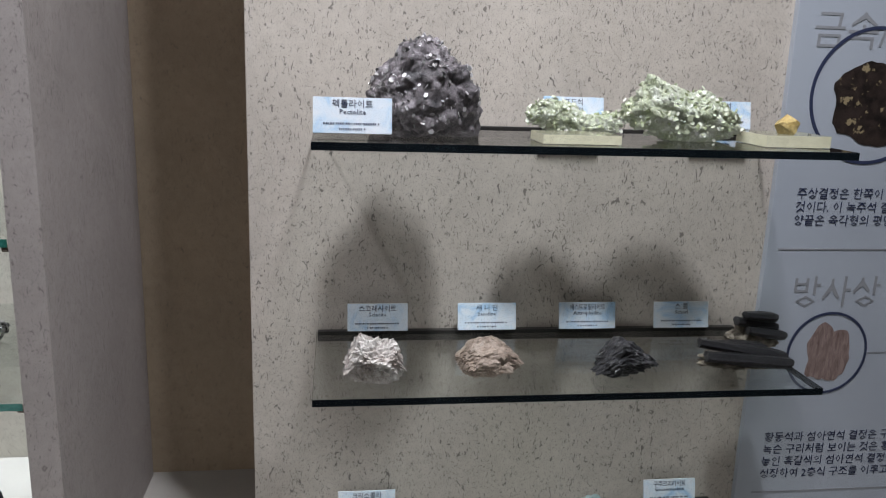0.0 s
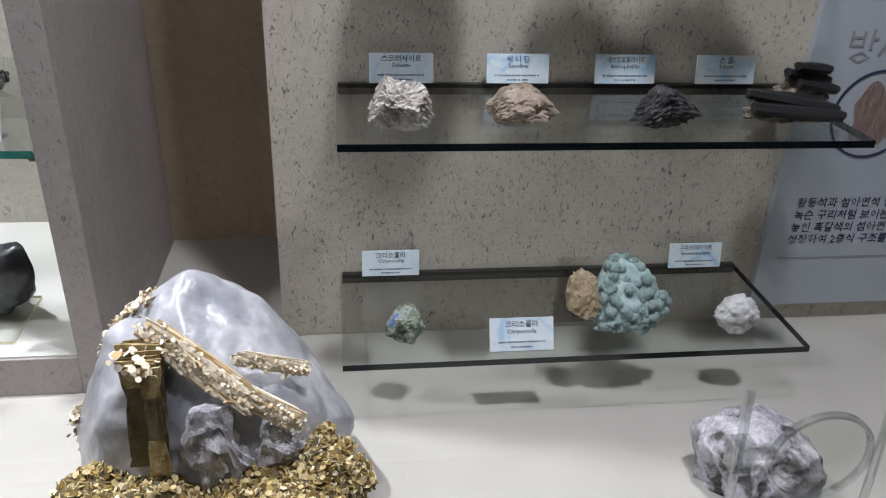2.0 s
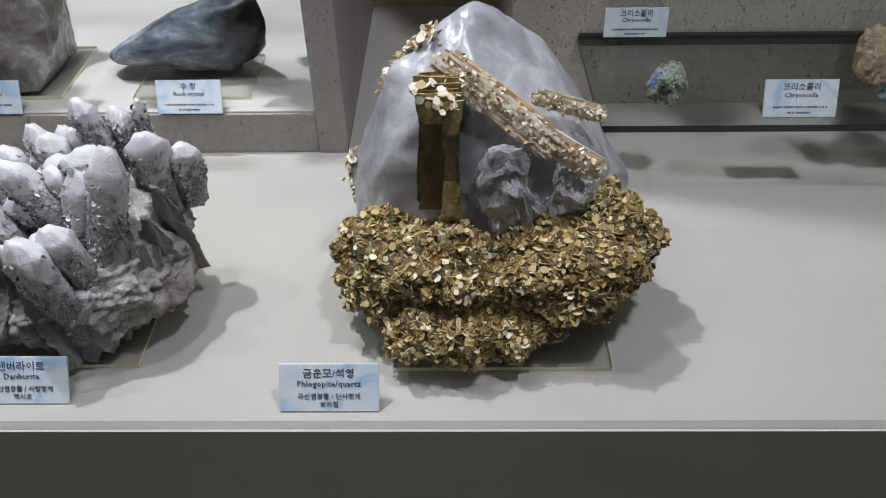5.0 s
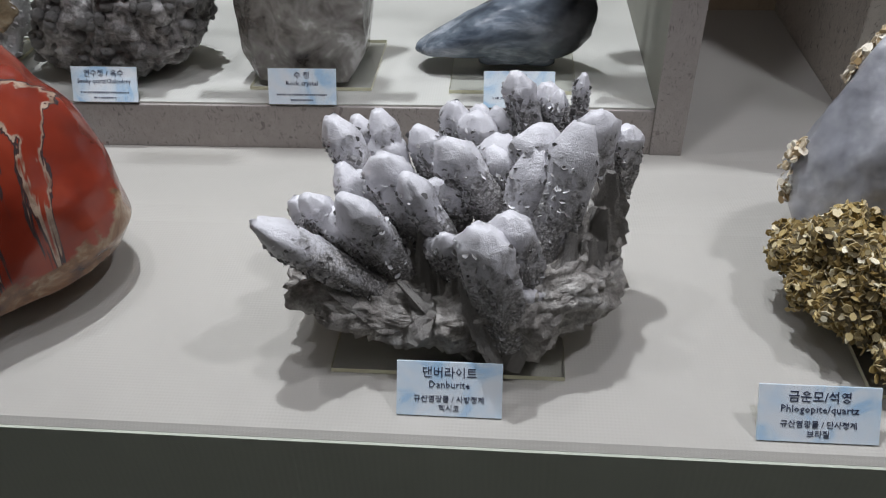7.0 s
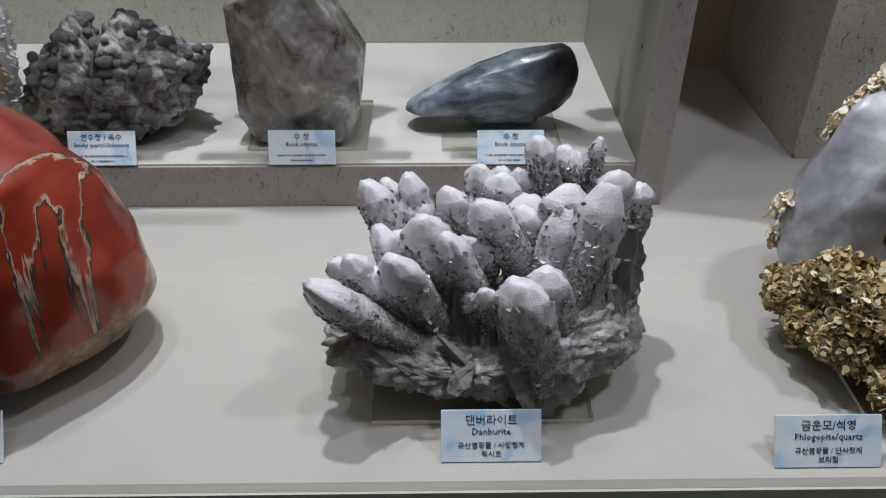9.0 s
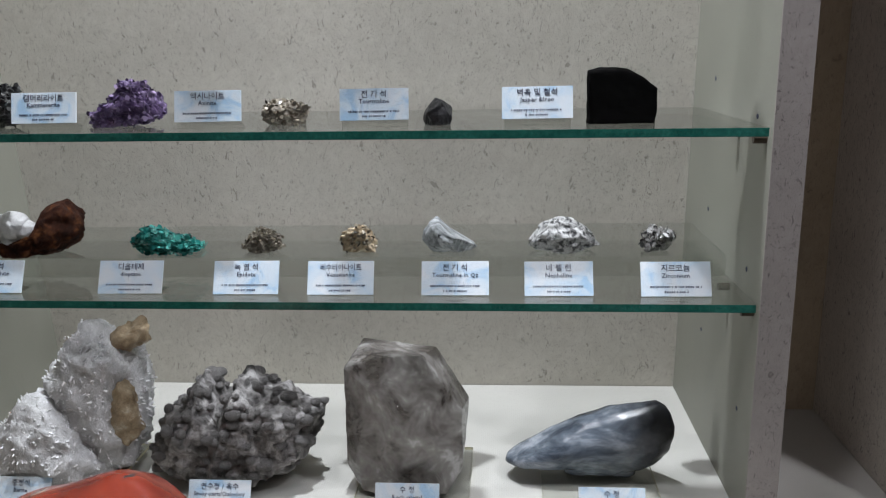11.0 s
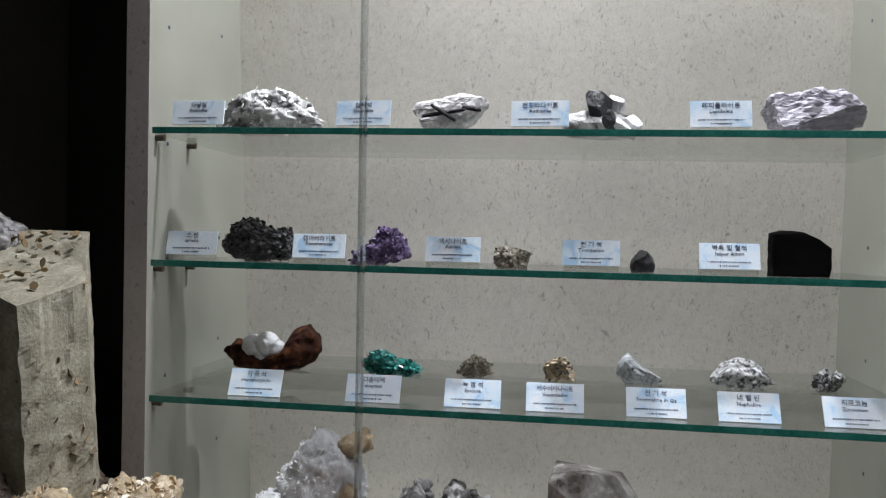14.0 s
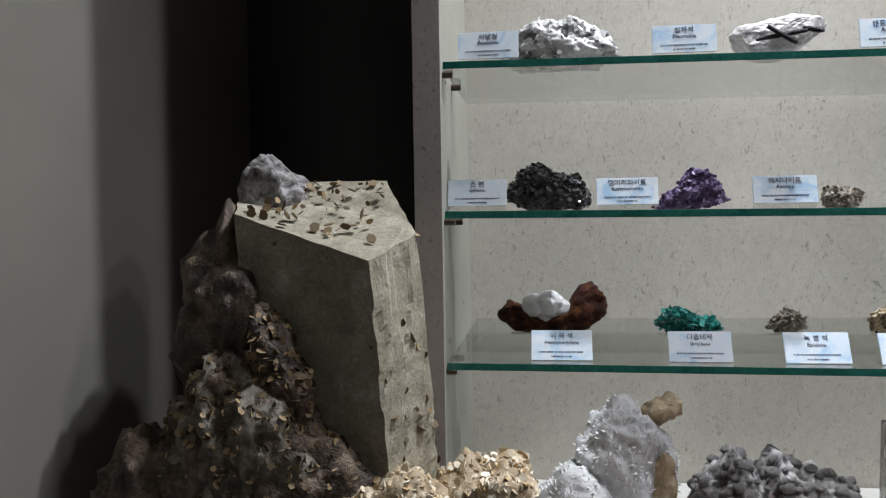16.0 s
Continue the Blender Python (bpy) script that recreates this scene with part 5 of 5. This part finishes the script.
flakes(bm, surface_points(ob.data, 420, random.Random(4), lambda p, n: n.y < 0.5), 0.0045, random.Random(4), 0.9)
f2 = tagged(part("facets", bm, K_TEALFLAKE, dp), kind="stuff")
f2.matrix_basis = ob.matrix_basis
specimen("epidote_specimen", "small brown grey epidote piece", shaped(0.064, 0.05, 0.038, 77, 4, 0.35, 1.8, 0.15, 0.15, 4, 0, (0, 1), 0.18, 9, profile=[0.4, 0.8, 1.0, 0.9, 0.7]), K_BROWN, -1.112, YR, R3, smooth=False)
specimen("vesuvianite_specimen", "small brown vesuvianite lump", shaped(0.055, 0.045, 0.042, 78, 4, 0.35, 1.8, 0.15, 0.15, 4, 8, (0.6, 0.9), 0.15, 9), K_TAN, -0.963, YR, R3, smooth=False)
specimen("needle_quartz_specimen", "clear grey quartz wedge full of dark needles", shaped(0.082, 0.05, 0.052, 79, 4, 0.15, 1.5, 0, 0, 4, 12, (0.55, 0.85), 0.05, 9, profile=[1.0, 0.95, 0.7, 0.55, 0.4, 0.2]), K_NEEDLE, -0.826, YR, R3, smooth=False)
specimen("nepheline_specimen", "black and white speckled nepheline stone", shaped(0.108, 0.07, 0.052, 80, 5, 0.25, 1.5, 0, 0, 4, 4, (0.7, 0.95), 0.06, 7, profile=[0.5, 0.9, 1.0, 0.95, 0.8, 0.5]), K_SALT, -0.655, YR, R3)
specimen("zirconium_specimen", "small shiny silvery zirconium cluster", shaped(0.050, 0.045, 0.036, 81, 4, 0.35, 1.8, 0.2, 0.15, 4, 10, (0.5, 0.8), 0.15, 9), K_METAL, -0.521, YR - 0.01, R3, smooth=False)

# ---- shelves on the panel ----
in_place("pectolite_specimen", "dark grey mauve lumpy pectolite with white crust", lump(0.036, 0.176, 1.035, 0.10, [S1 + z for z in (0.05, 0.085, 0.112, 0.122, 0.112, 0.092, 0.05)], [S1, S1], 91, 6, 0.012, 26, 0.008, 75, 0.002, 160), K_PECT)
specimen("prehnite_specimen", "low pale green and white prehnite piece", shaped(0.137, 0.06, 0.052, 92, 5, 0.3, 1.7, 0.1, 0.15, 3.6, 0, (0, 1), 0.12, 9, profile=[0.8, 1.0, 0.8, 0.5, 0.55, 0.7]), K_PREHN, 0.314, 1.06, S1)
specimen("prehnite_specimen", "large pale green prehnite piece", shaped(0.18, 0.075, 0.088, 93, 5, 0.3, 1.7, 0.1, 0.18, 3.6, 0, (0, 1), 0.12, 9, profile=[0.75, 1.0, 0.8, 0.65, 0.7, 0.55, 0.35]), K_PREHN, 0.463, 1.045, S1)
zp = acrylic_plate(0.545, 0.635, 0.97, 1.05, S1, 0.016)
specimen("amber_crystal", "small amber yellow crystal on a clear block", shaped(0.034, 0.03, 0.026, 94, 4, 0.15, 1.5, 0, 0, 4, 12, (0.6, 0.85), 0.02, 9), K_AMBER, 0.588, 1.0, zp, smooth=False)
acrylic_plate(0.245, 0.345, 0.955, 1.02, S1, 0.012)
specimen("scolecite_specimen", "white and dark scolecite with crystal blades", shaped(0.086, 0.06, 0.068, 95, 5, 0.3, 1.8, 0.12, 0.15, 3.8, 6, (0.65, 0.95), 0.15, 9, profile=[0.7, 1.0, 0.95, 0.9, 1.0, 0.6]), K_CREAM, 0.045, 0.985, S2, smooth=False)
specimen("sanidine_specimen", "pinkish brown sanidine stone", shaped(0.094, 0.06, 0.052, 96, 5, 0.2, 1.5, 0, 0, 4, 9, (0.6, 0.9), 0.08, 7, profile=[0.5, 0.95, 1.0, 0.85, 0.55]), K_PINKTAN, 0.203, 1.0, S2, smooth=False)
specimen("astrophyllite_specimen", "shiny black astrophyllite piece", shaped(0.102, 0.06, 0.054, 97, 5, 0.25, 1.6, 0.1, 0, 4, 8, (0.6, 0.9), 0.14, 7, profile=[0.3, 0.7, 1.0, 0.9, 0.7, 0.4]), K_BLACKSHINE, 0.391, 0.99, S2, smooth=False)
sc = tagged(new("schorl_specimen"), "black schorl rods on grey granular matrix", "mineral", "mineral specimens")
ob = part("matrix", shaped(0.13, 0.06, 0.020, 98, 4, 0.3, 1.8, 0.1, 0.1, 4, 0, (0, 1), 0.15, 9), K_BROWN, sc)
ob.matrix_basis = pose(0.568, 1.015, S2)
ob = part("matrix", shaped(0.085, 0.05, 0.045, 99, 4, 0.3, 1.8, 0.1, 0.1, 4, 0, (0, 1), 0.15, 9), K_BROWN, sc)
ob.matrix_basis = pose(0.622, 1.075, S2)
rodm = crystal_mesh("schorl_rod", K_BLACKSHINE, 19, 6, 0.06, 0.12, 8, 0.8, 0.8, 0.05)
for a, b, r in (((0.505, 1.01, 1.247), (0.632, 1.0, 1.228), 0.011), ((0.510, 0.995, 1.232), (0.636, 0.99, 1.222), 0.012), ((0.525, 1.02, 1.240), (0.610, 1.02, 1.233), 0.012), ((0.585, 1.06, 1.262), (0.655, 1.07, 1.248), 0.011), ((0.595, 1.055, 1.272), (0.650, 1.065, 1.265), 0.010), ((0.60, 1.05, 1.250), (0.665, 1.06, 1.238), 0.010)):
    o = new("schorl_rod", rodm)
    o.parent = sc
    o.matrix_basis = aim(a, b, r)
specimen("chrysocolla_specimen", "small blue and pale green chrysocolla nugget", shaped(0.060, 0.045, 0.058, 101, 5, 0.2, 1.6, 0, 0.12, 4, 7, (0.65, 0.95), 0.08, 9, profile=[0.6, 0.9, 1.0, 0.95, 0.6]), K_BLUEGREEN, 0.055, 0.985, S3, smooth=False)
cb = tagged(new("turquoise_chrysocolla_specimen"), "pale turquoise botryoidal chrysocolla leaning on a clear plate", "mineral", "mineral specimens")
ob = part("mass", shaped(0.135, 0.05, 0.115, 102, 5, 0.25, 1.5, 0, 0.2, 3.6, 0, (0, 1), 0.06, 9, profile=[0.5, 0.9, 1.0, 0.85, 0.75, 0.6]), K_AQUA, cb, "", True)
ob.matrix_basis = pose(0.385, 0.985, S3 + 0.004, -18)
rg = random.Random(22)
faces = [f for f in ob.data.polygons if f.normal.y < -0.1]
ball = bmesh.new()
bmesh.ops.create_icosphere(ball, subdivisions=2, radius=1)
ball_me = bpy.data.meshes.new("nodule")
ball.to_mesh(ball_me)
ball.free()
ball_me.materials.append(K_AQUA)
ball_me.polygons.foreach_set("use_smooth", [True] * len(ball_me.polygons))
for i in range(75):
    f = rg.choice(faces)
    o = new("nodule", ball_me)
    o.parent = cb
    r = rg.uniform(0.005, 0.010)
    o.matrix_basis = Matrix.Translation(ob.matrix_basis @ f.center) @ Matrix.Diagonal((r, r, r * rg.uniform(0.8, 1.1), 1))
ob = part("tan_crust", shaped(0.052, 0.035, 0.075, 103, 4, 0.3, 1.8, 0.1, 0.1, 4, 6, (0.6, 0.9), 0.1, 9), K_TAN, cb, "honey tan crystals")
ob.matrix_basis = pose(0.312, 0.985, S3 + 0.028, -15)
bm = bmesh.new()
box_into(bm, 0.278, 0.395, 1.003, 1.007, 0, 0.11, 0.0008)
ob = part("plate", bm, M_ACRYL, cb, "clear acrylic back plate")
ob.matrix_basis = pose(0, 0.01, S3 + 0.002, 0)
specimen("gooscreekite_specimen", "small white rounded gooscreekite lump", shaped(0.068, 0.05, 0.060, 104, 5, 0.2, 1.5, 0, 0.16, 3.2, 0, (0, 1), 0.06, 9), K_CHALK, 0.549, 0.985, S3)

# ---- lilac rock behind a magnifier on the counter ----
in_place("lilac_stone", "rough lilac grey stone with dark patches on the counter", lump(0.40, 0.565, 0.75, 0.12, [H + z for z in (0.06, 0.095, 0.105, 0.10, 0.09, 0.05)], [H, H], 111, 5, 0.012, 26, 0.005, 80, 0.003, 160, cuts=3), stone("lilac_rock", [(0.38, (0.07, 0.065, 0.06)), (0.46, (0.46, 0.44, 0.49)), (0.62, (0.74, 0.72, 0.77))], 24, 0.55, 0.006))
mag = tagged(new("magnifier_stand"), "clear acrylic magnifier stand with a round lens", "magnifier")
bm = bmesh.new()
for x in (0.405, 0.575):
    rounded_rod(bm, (x, 0.668, H + 0.008), (x - 0.012, 0.668, H + 0.225), 0.005)
part("post", bm, M_ROD, mag)
bm = bmesh.new()
box_into(bm, 0.36, 0.62, 0.61, 0.685, H, H + 0.008, 0.002)
part("base_plate", bm, M_ACRYL, mag)
bm = bmesh.new()
box_into(bm, 0.388, 0.412, 0.655, 0.68, H + 0.12, H + 0.16, 0.003)
part("clamp", bm, M_ROD, mag)
bm = bmesh.new()
n = 48
c = Vector((0.492, 0.662, H + 0.134))
for rr, dd, tt in ((0.062, 0.0, 0.004),):
    loops = [[bm.verts.new(c + Vector((r_ * math.cos(2 * math.pi * i / n), y_, r_ * math.sin(2 * math.pi * i / n)))) for i in range(n)] for r_, y_ in ((rr, -tt), (rr, tt), (rr - 0.005, tt), (rr - 0.005, -tt))]
    for a in range(4):
        for i in range(n):
            j = (i + 1) % n
            bm.faces.new((loops[a][i], loops[a][j], loops[(a + 1) % 4][j], loops[(a + 1) % 4][i]))
part("lens_ring", bm, M_ROD, mag, "clear lens ring")
bm = bmesh.new()
bmesh.ops.create_uvsphere(bm, u_segments=32, v_segments=12, radius=0.057, matrix=Matrix.Translation(c) @ Matrix.Diagonal((1, 0.09, 1, 1)))
part("lens", bm, M_ACRYL, mag, "round magnifying lens", True)

# ---- large feldspar and pegmatite in the west bay ----
peg = tagged(new("feldspar_specimen"), "huge tan feldspar crystal in dark brown pegmatite with mica blades", "mineral", "mineral specimens")
top = [Vector(p) for p in ((-1.721, 1.0, 1.438), (-1.662, 0.90, 1.362), (-1.708, 0.81, 1.332), (-1.895, 0.86, 1.392), (-1.93, 0.98, 1.425), (-1.84, 1.02, 1.44))]
low = [Vector((p.x + 0.035 - 0.02 * (p.x < -1.8), p.y - 0.01, 0.95)) for p in top]
bm = bmesh.new()
prev = None
for k in range(61):
    t = k / 60
    row = []
    for i in range(6):
        for s in range(14):
            a = top[i].lerp(top[(i + 1) % 6], s / 14)
            b = low[i].lerp(low[(i + 1) % 6], s / 14)
            p = a.lerp(b, t)
            p += Vector((noise.noise(p * 40), noise.noise(p * 40 + Vector((9, 0, 0))), 0)) * 0.002 + Vector((1, -0.4, 0)) * 0.0022 * round(2.0 * noise.noise((p.x * 22, p.y * 22, p.z * 5))) + Vector((noise.noise((p.x * 60, p.y * 60, p.z * 4)), noise.noise((p.y * 60, p.x * 60, p.z * 4)), 0)) * 0.0012
            row.append(bm.verts.new(p))
    if prev:
        for i in range(len(row)):
            j = (i + 1) % len(row)
            bm.faces.new((prev[i], row[i], row[j], prev[j]))
    else:
        bm.faces.new(row)
    prev = row
part("feldspar_crystal", bm, K_FELD, peg, "blocky tan feldspar crystal")
MASSES = [(-2.02, -1.66, 0.90, 0.30, [0.98, 1.16, 1.22, 1.20, 1.15, 1.10, 1.05], [H, H], 121, K_PEG), (-1.99, -1.84, 0.93, 0.20, [1.22, 1.36, 1.40, 1.36, 1.20], [0.95, 0.90], 122, K_PEG), (-1.935, -1.835, 0.98, 0.10, [1.40, 1.47, 1.475, 1.455, 1.44], [1.33, 1.36], 123, K_SMOKY),
          (-1.96, -1.76, 0.83, 0.15, [1.08, 1.22, 1.20, 1.17, 1.08], [0.98, 0.92], 124, K_BROWN), (-2.075, -1.945, 0.84, 0.14, [1.0, 1.10, 1.12, 1.08, 1.0], [0.90, 0.88], 125, K_PEG), (-1.80, -1.61, 0.83, 0.14, [1.0, 1.07, 1.085, 1.07, 1.0], [H, H], 126, K_TAN),
          (-1.64, -1.50, 0.89, 0.12, [1.0, 1.085, 1.075, 1.06, 0.99], [H, H], 127, K_TAN), (-2.0, -1.88, 0.78, 0.12, [0.92, 1.01, 1.02, 0.98], [H, H], 128, K_SMOKY), (-1.93, -1.80, 0.87, 0.12, [1.15, 1.30, 1.28, 1.18], [1.0, 1.0], 129, K_PEG), (-1.875, -1.745, 0.825, 0.11, [1.16, 1.27, 1.25, 1.17, 1.06], [0.95, 0.92], 131, K_PEG), (-1.87, -1.77, 0.80, 0.10, [0.90, 0.97, 0.96, 0.92], [H, H], 130, K_SMOKY)]
for x0, x1, y, d, tp, bt, sd, mat in MASSES:
    ob = part("rock_mass", lump(x0, x1, y, d, tp, bt, sd, 5, *((0.030, 14, 0.012, 32, 0.005, 90) if x1 - x0 > 0.125 else (0.012, 30, 0.006, 70, 0.003, 140))), mat, peg, "", True)
    if sd in (124, 126, 127, 121, 131):
        rg = random.Random(sd)
        bm = bmesh.new()
        flakes(bm, surface_points(ob.data, 1300, rg, lambda p, n: n.y < 0.3 and n.z > -0.3), 0.0052, rg, 1.2)
        tagged(part("mica_blades", bm, K_TANFLAKE if sd in (126, 127) else K_BROWNFLAKE, peg), kind="stuff")
rg = random.Random(31)
bm = bmesh.new()
pts = []
for i in range(60):
    u, v = rg.random(), rg.random()
    p = top[3].lerp(top[2], u).lerp(top[5].lerp(top[0], u), v * 0.9 + 0.05)
    pts.append((p + Vector((0, 0, 0.002)), Vector((0.3, -0.3, 0.9))))
for i in range(34):
    u, v = rg.random(), rg.random() ** 0.7
    p = top[1].lerp(top[2], u).lerp(low[1].lerp(low[2], u), v)
    pts.append((p, Vector((0.6, -0.7, 0.3))))
flakes(bm, pts, 0.0065, rg, 1.6)
tagged(part("mica_blades", bm, K_BROWNFLAKE, peg, "brown mica blades set in the crystal"), kind="stuff")


def facets(ob, mat, count, size, seed, lean=0.8):
    """Tiny crystal faces that catch the light, joined to their stone."""
    rg = random.Random(seed)
    bm = bmesh.new()
    flakes(bm, surface_points(ob.data, count, rg, lambda p, n: n.y < 0.5 and n.z > -0.3), size, rg, lean)
    return tagged(part("facets", bm, mat, ob, "small glinting crystal faces"), kind="stuff")


K_PURPLEFLAKE = flake_mat("purple_facets", [(0.0, (0.02, 0.01, 0.035)), (0.5, (0.12, 0.075, 0.19)), (1.0, (0.48, 0.38, 0.6))], 0.35)
K_BROWNDUST = flake_mat("brown_facets", [(0.0, (0.03, 0.025, 0.018)), (0.5, (0.16, 0.13, 0.09)), (1.0, (0.5, 0.45, 0.36))], 0.35)
K_GREENFLAKE = flake_mat("green_white_facets", [(0.0, (0.38, 0.44, 0.24)), (0.4, (0.64, 0.68, 0.52)), (1.0, (0.86, 0.87, 0.82))], 0.6)
K_STEEL = flake_mat("steel_facets", [(0.0, (0.05, 0.05, 0.05)), (0.6, (0.3, 0.29, 0.29)), (1.0, (0.85, 0.85, 0.85))], 0.15)
for ob in list(scene.objects):
    kind = ob.name.split(".")[0]
    if ob.type != "MESH" or ob.parent:
        continue
    for k, mat, count, size in (("sphene_specimen", K_BLACKFLAKE, 500, 0.004), ("kammererite_specimen", K_PURPLEFLAKE, 420, 0.0035), ("axinite_specimen", K_BROWNDUST, 220, 0.003), ("epidote_specimen", K_BROWNDUST, 220, 0.003), ("vesuvianite_specimen", K_BROWNDUST, 200, 0.003), ("prehnite_specimen", K_GREENFLAKE, 800, 0.0032), ("zirconium_specimen", K_STEEL, 130, 0.005), ("pectolite_specimen", K_GREYFLAKE, 600, 0.0032), ("analcime_specimen", K_WHITEFLAKE, 300, 0.005)):
        if kind == k:
            facets(ob, mat, count, size, count)
set_type()
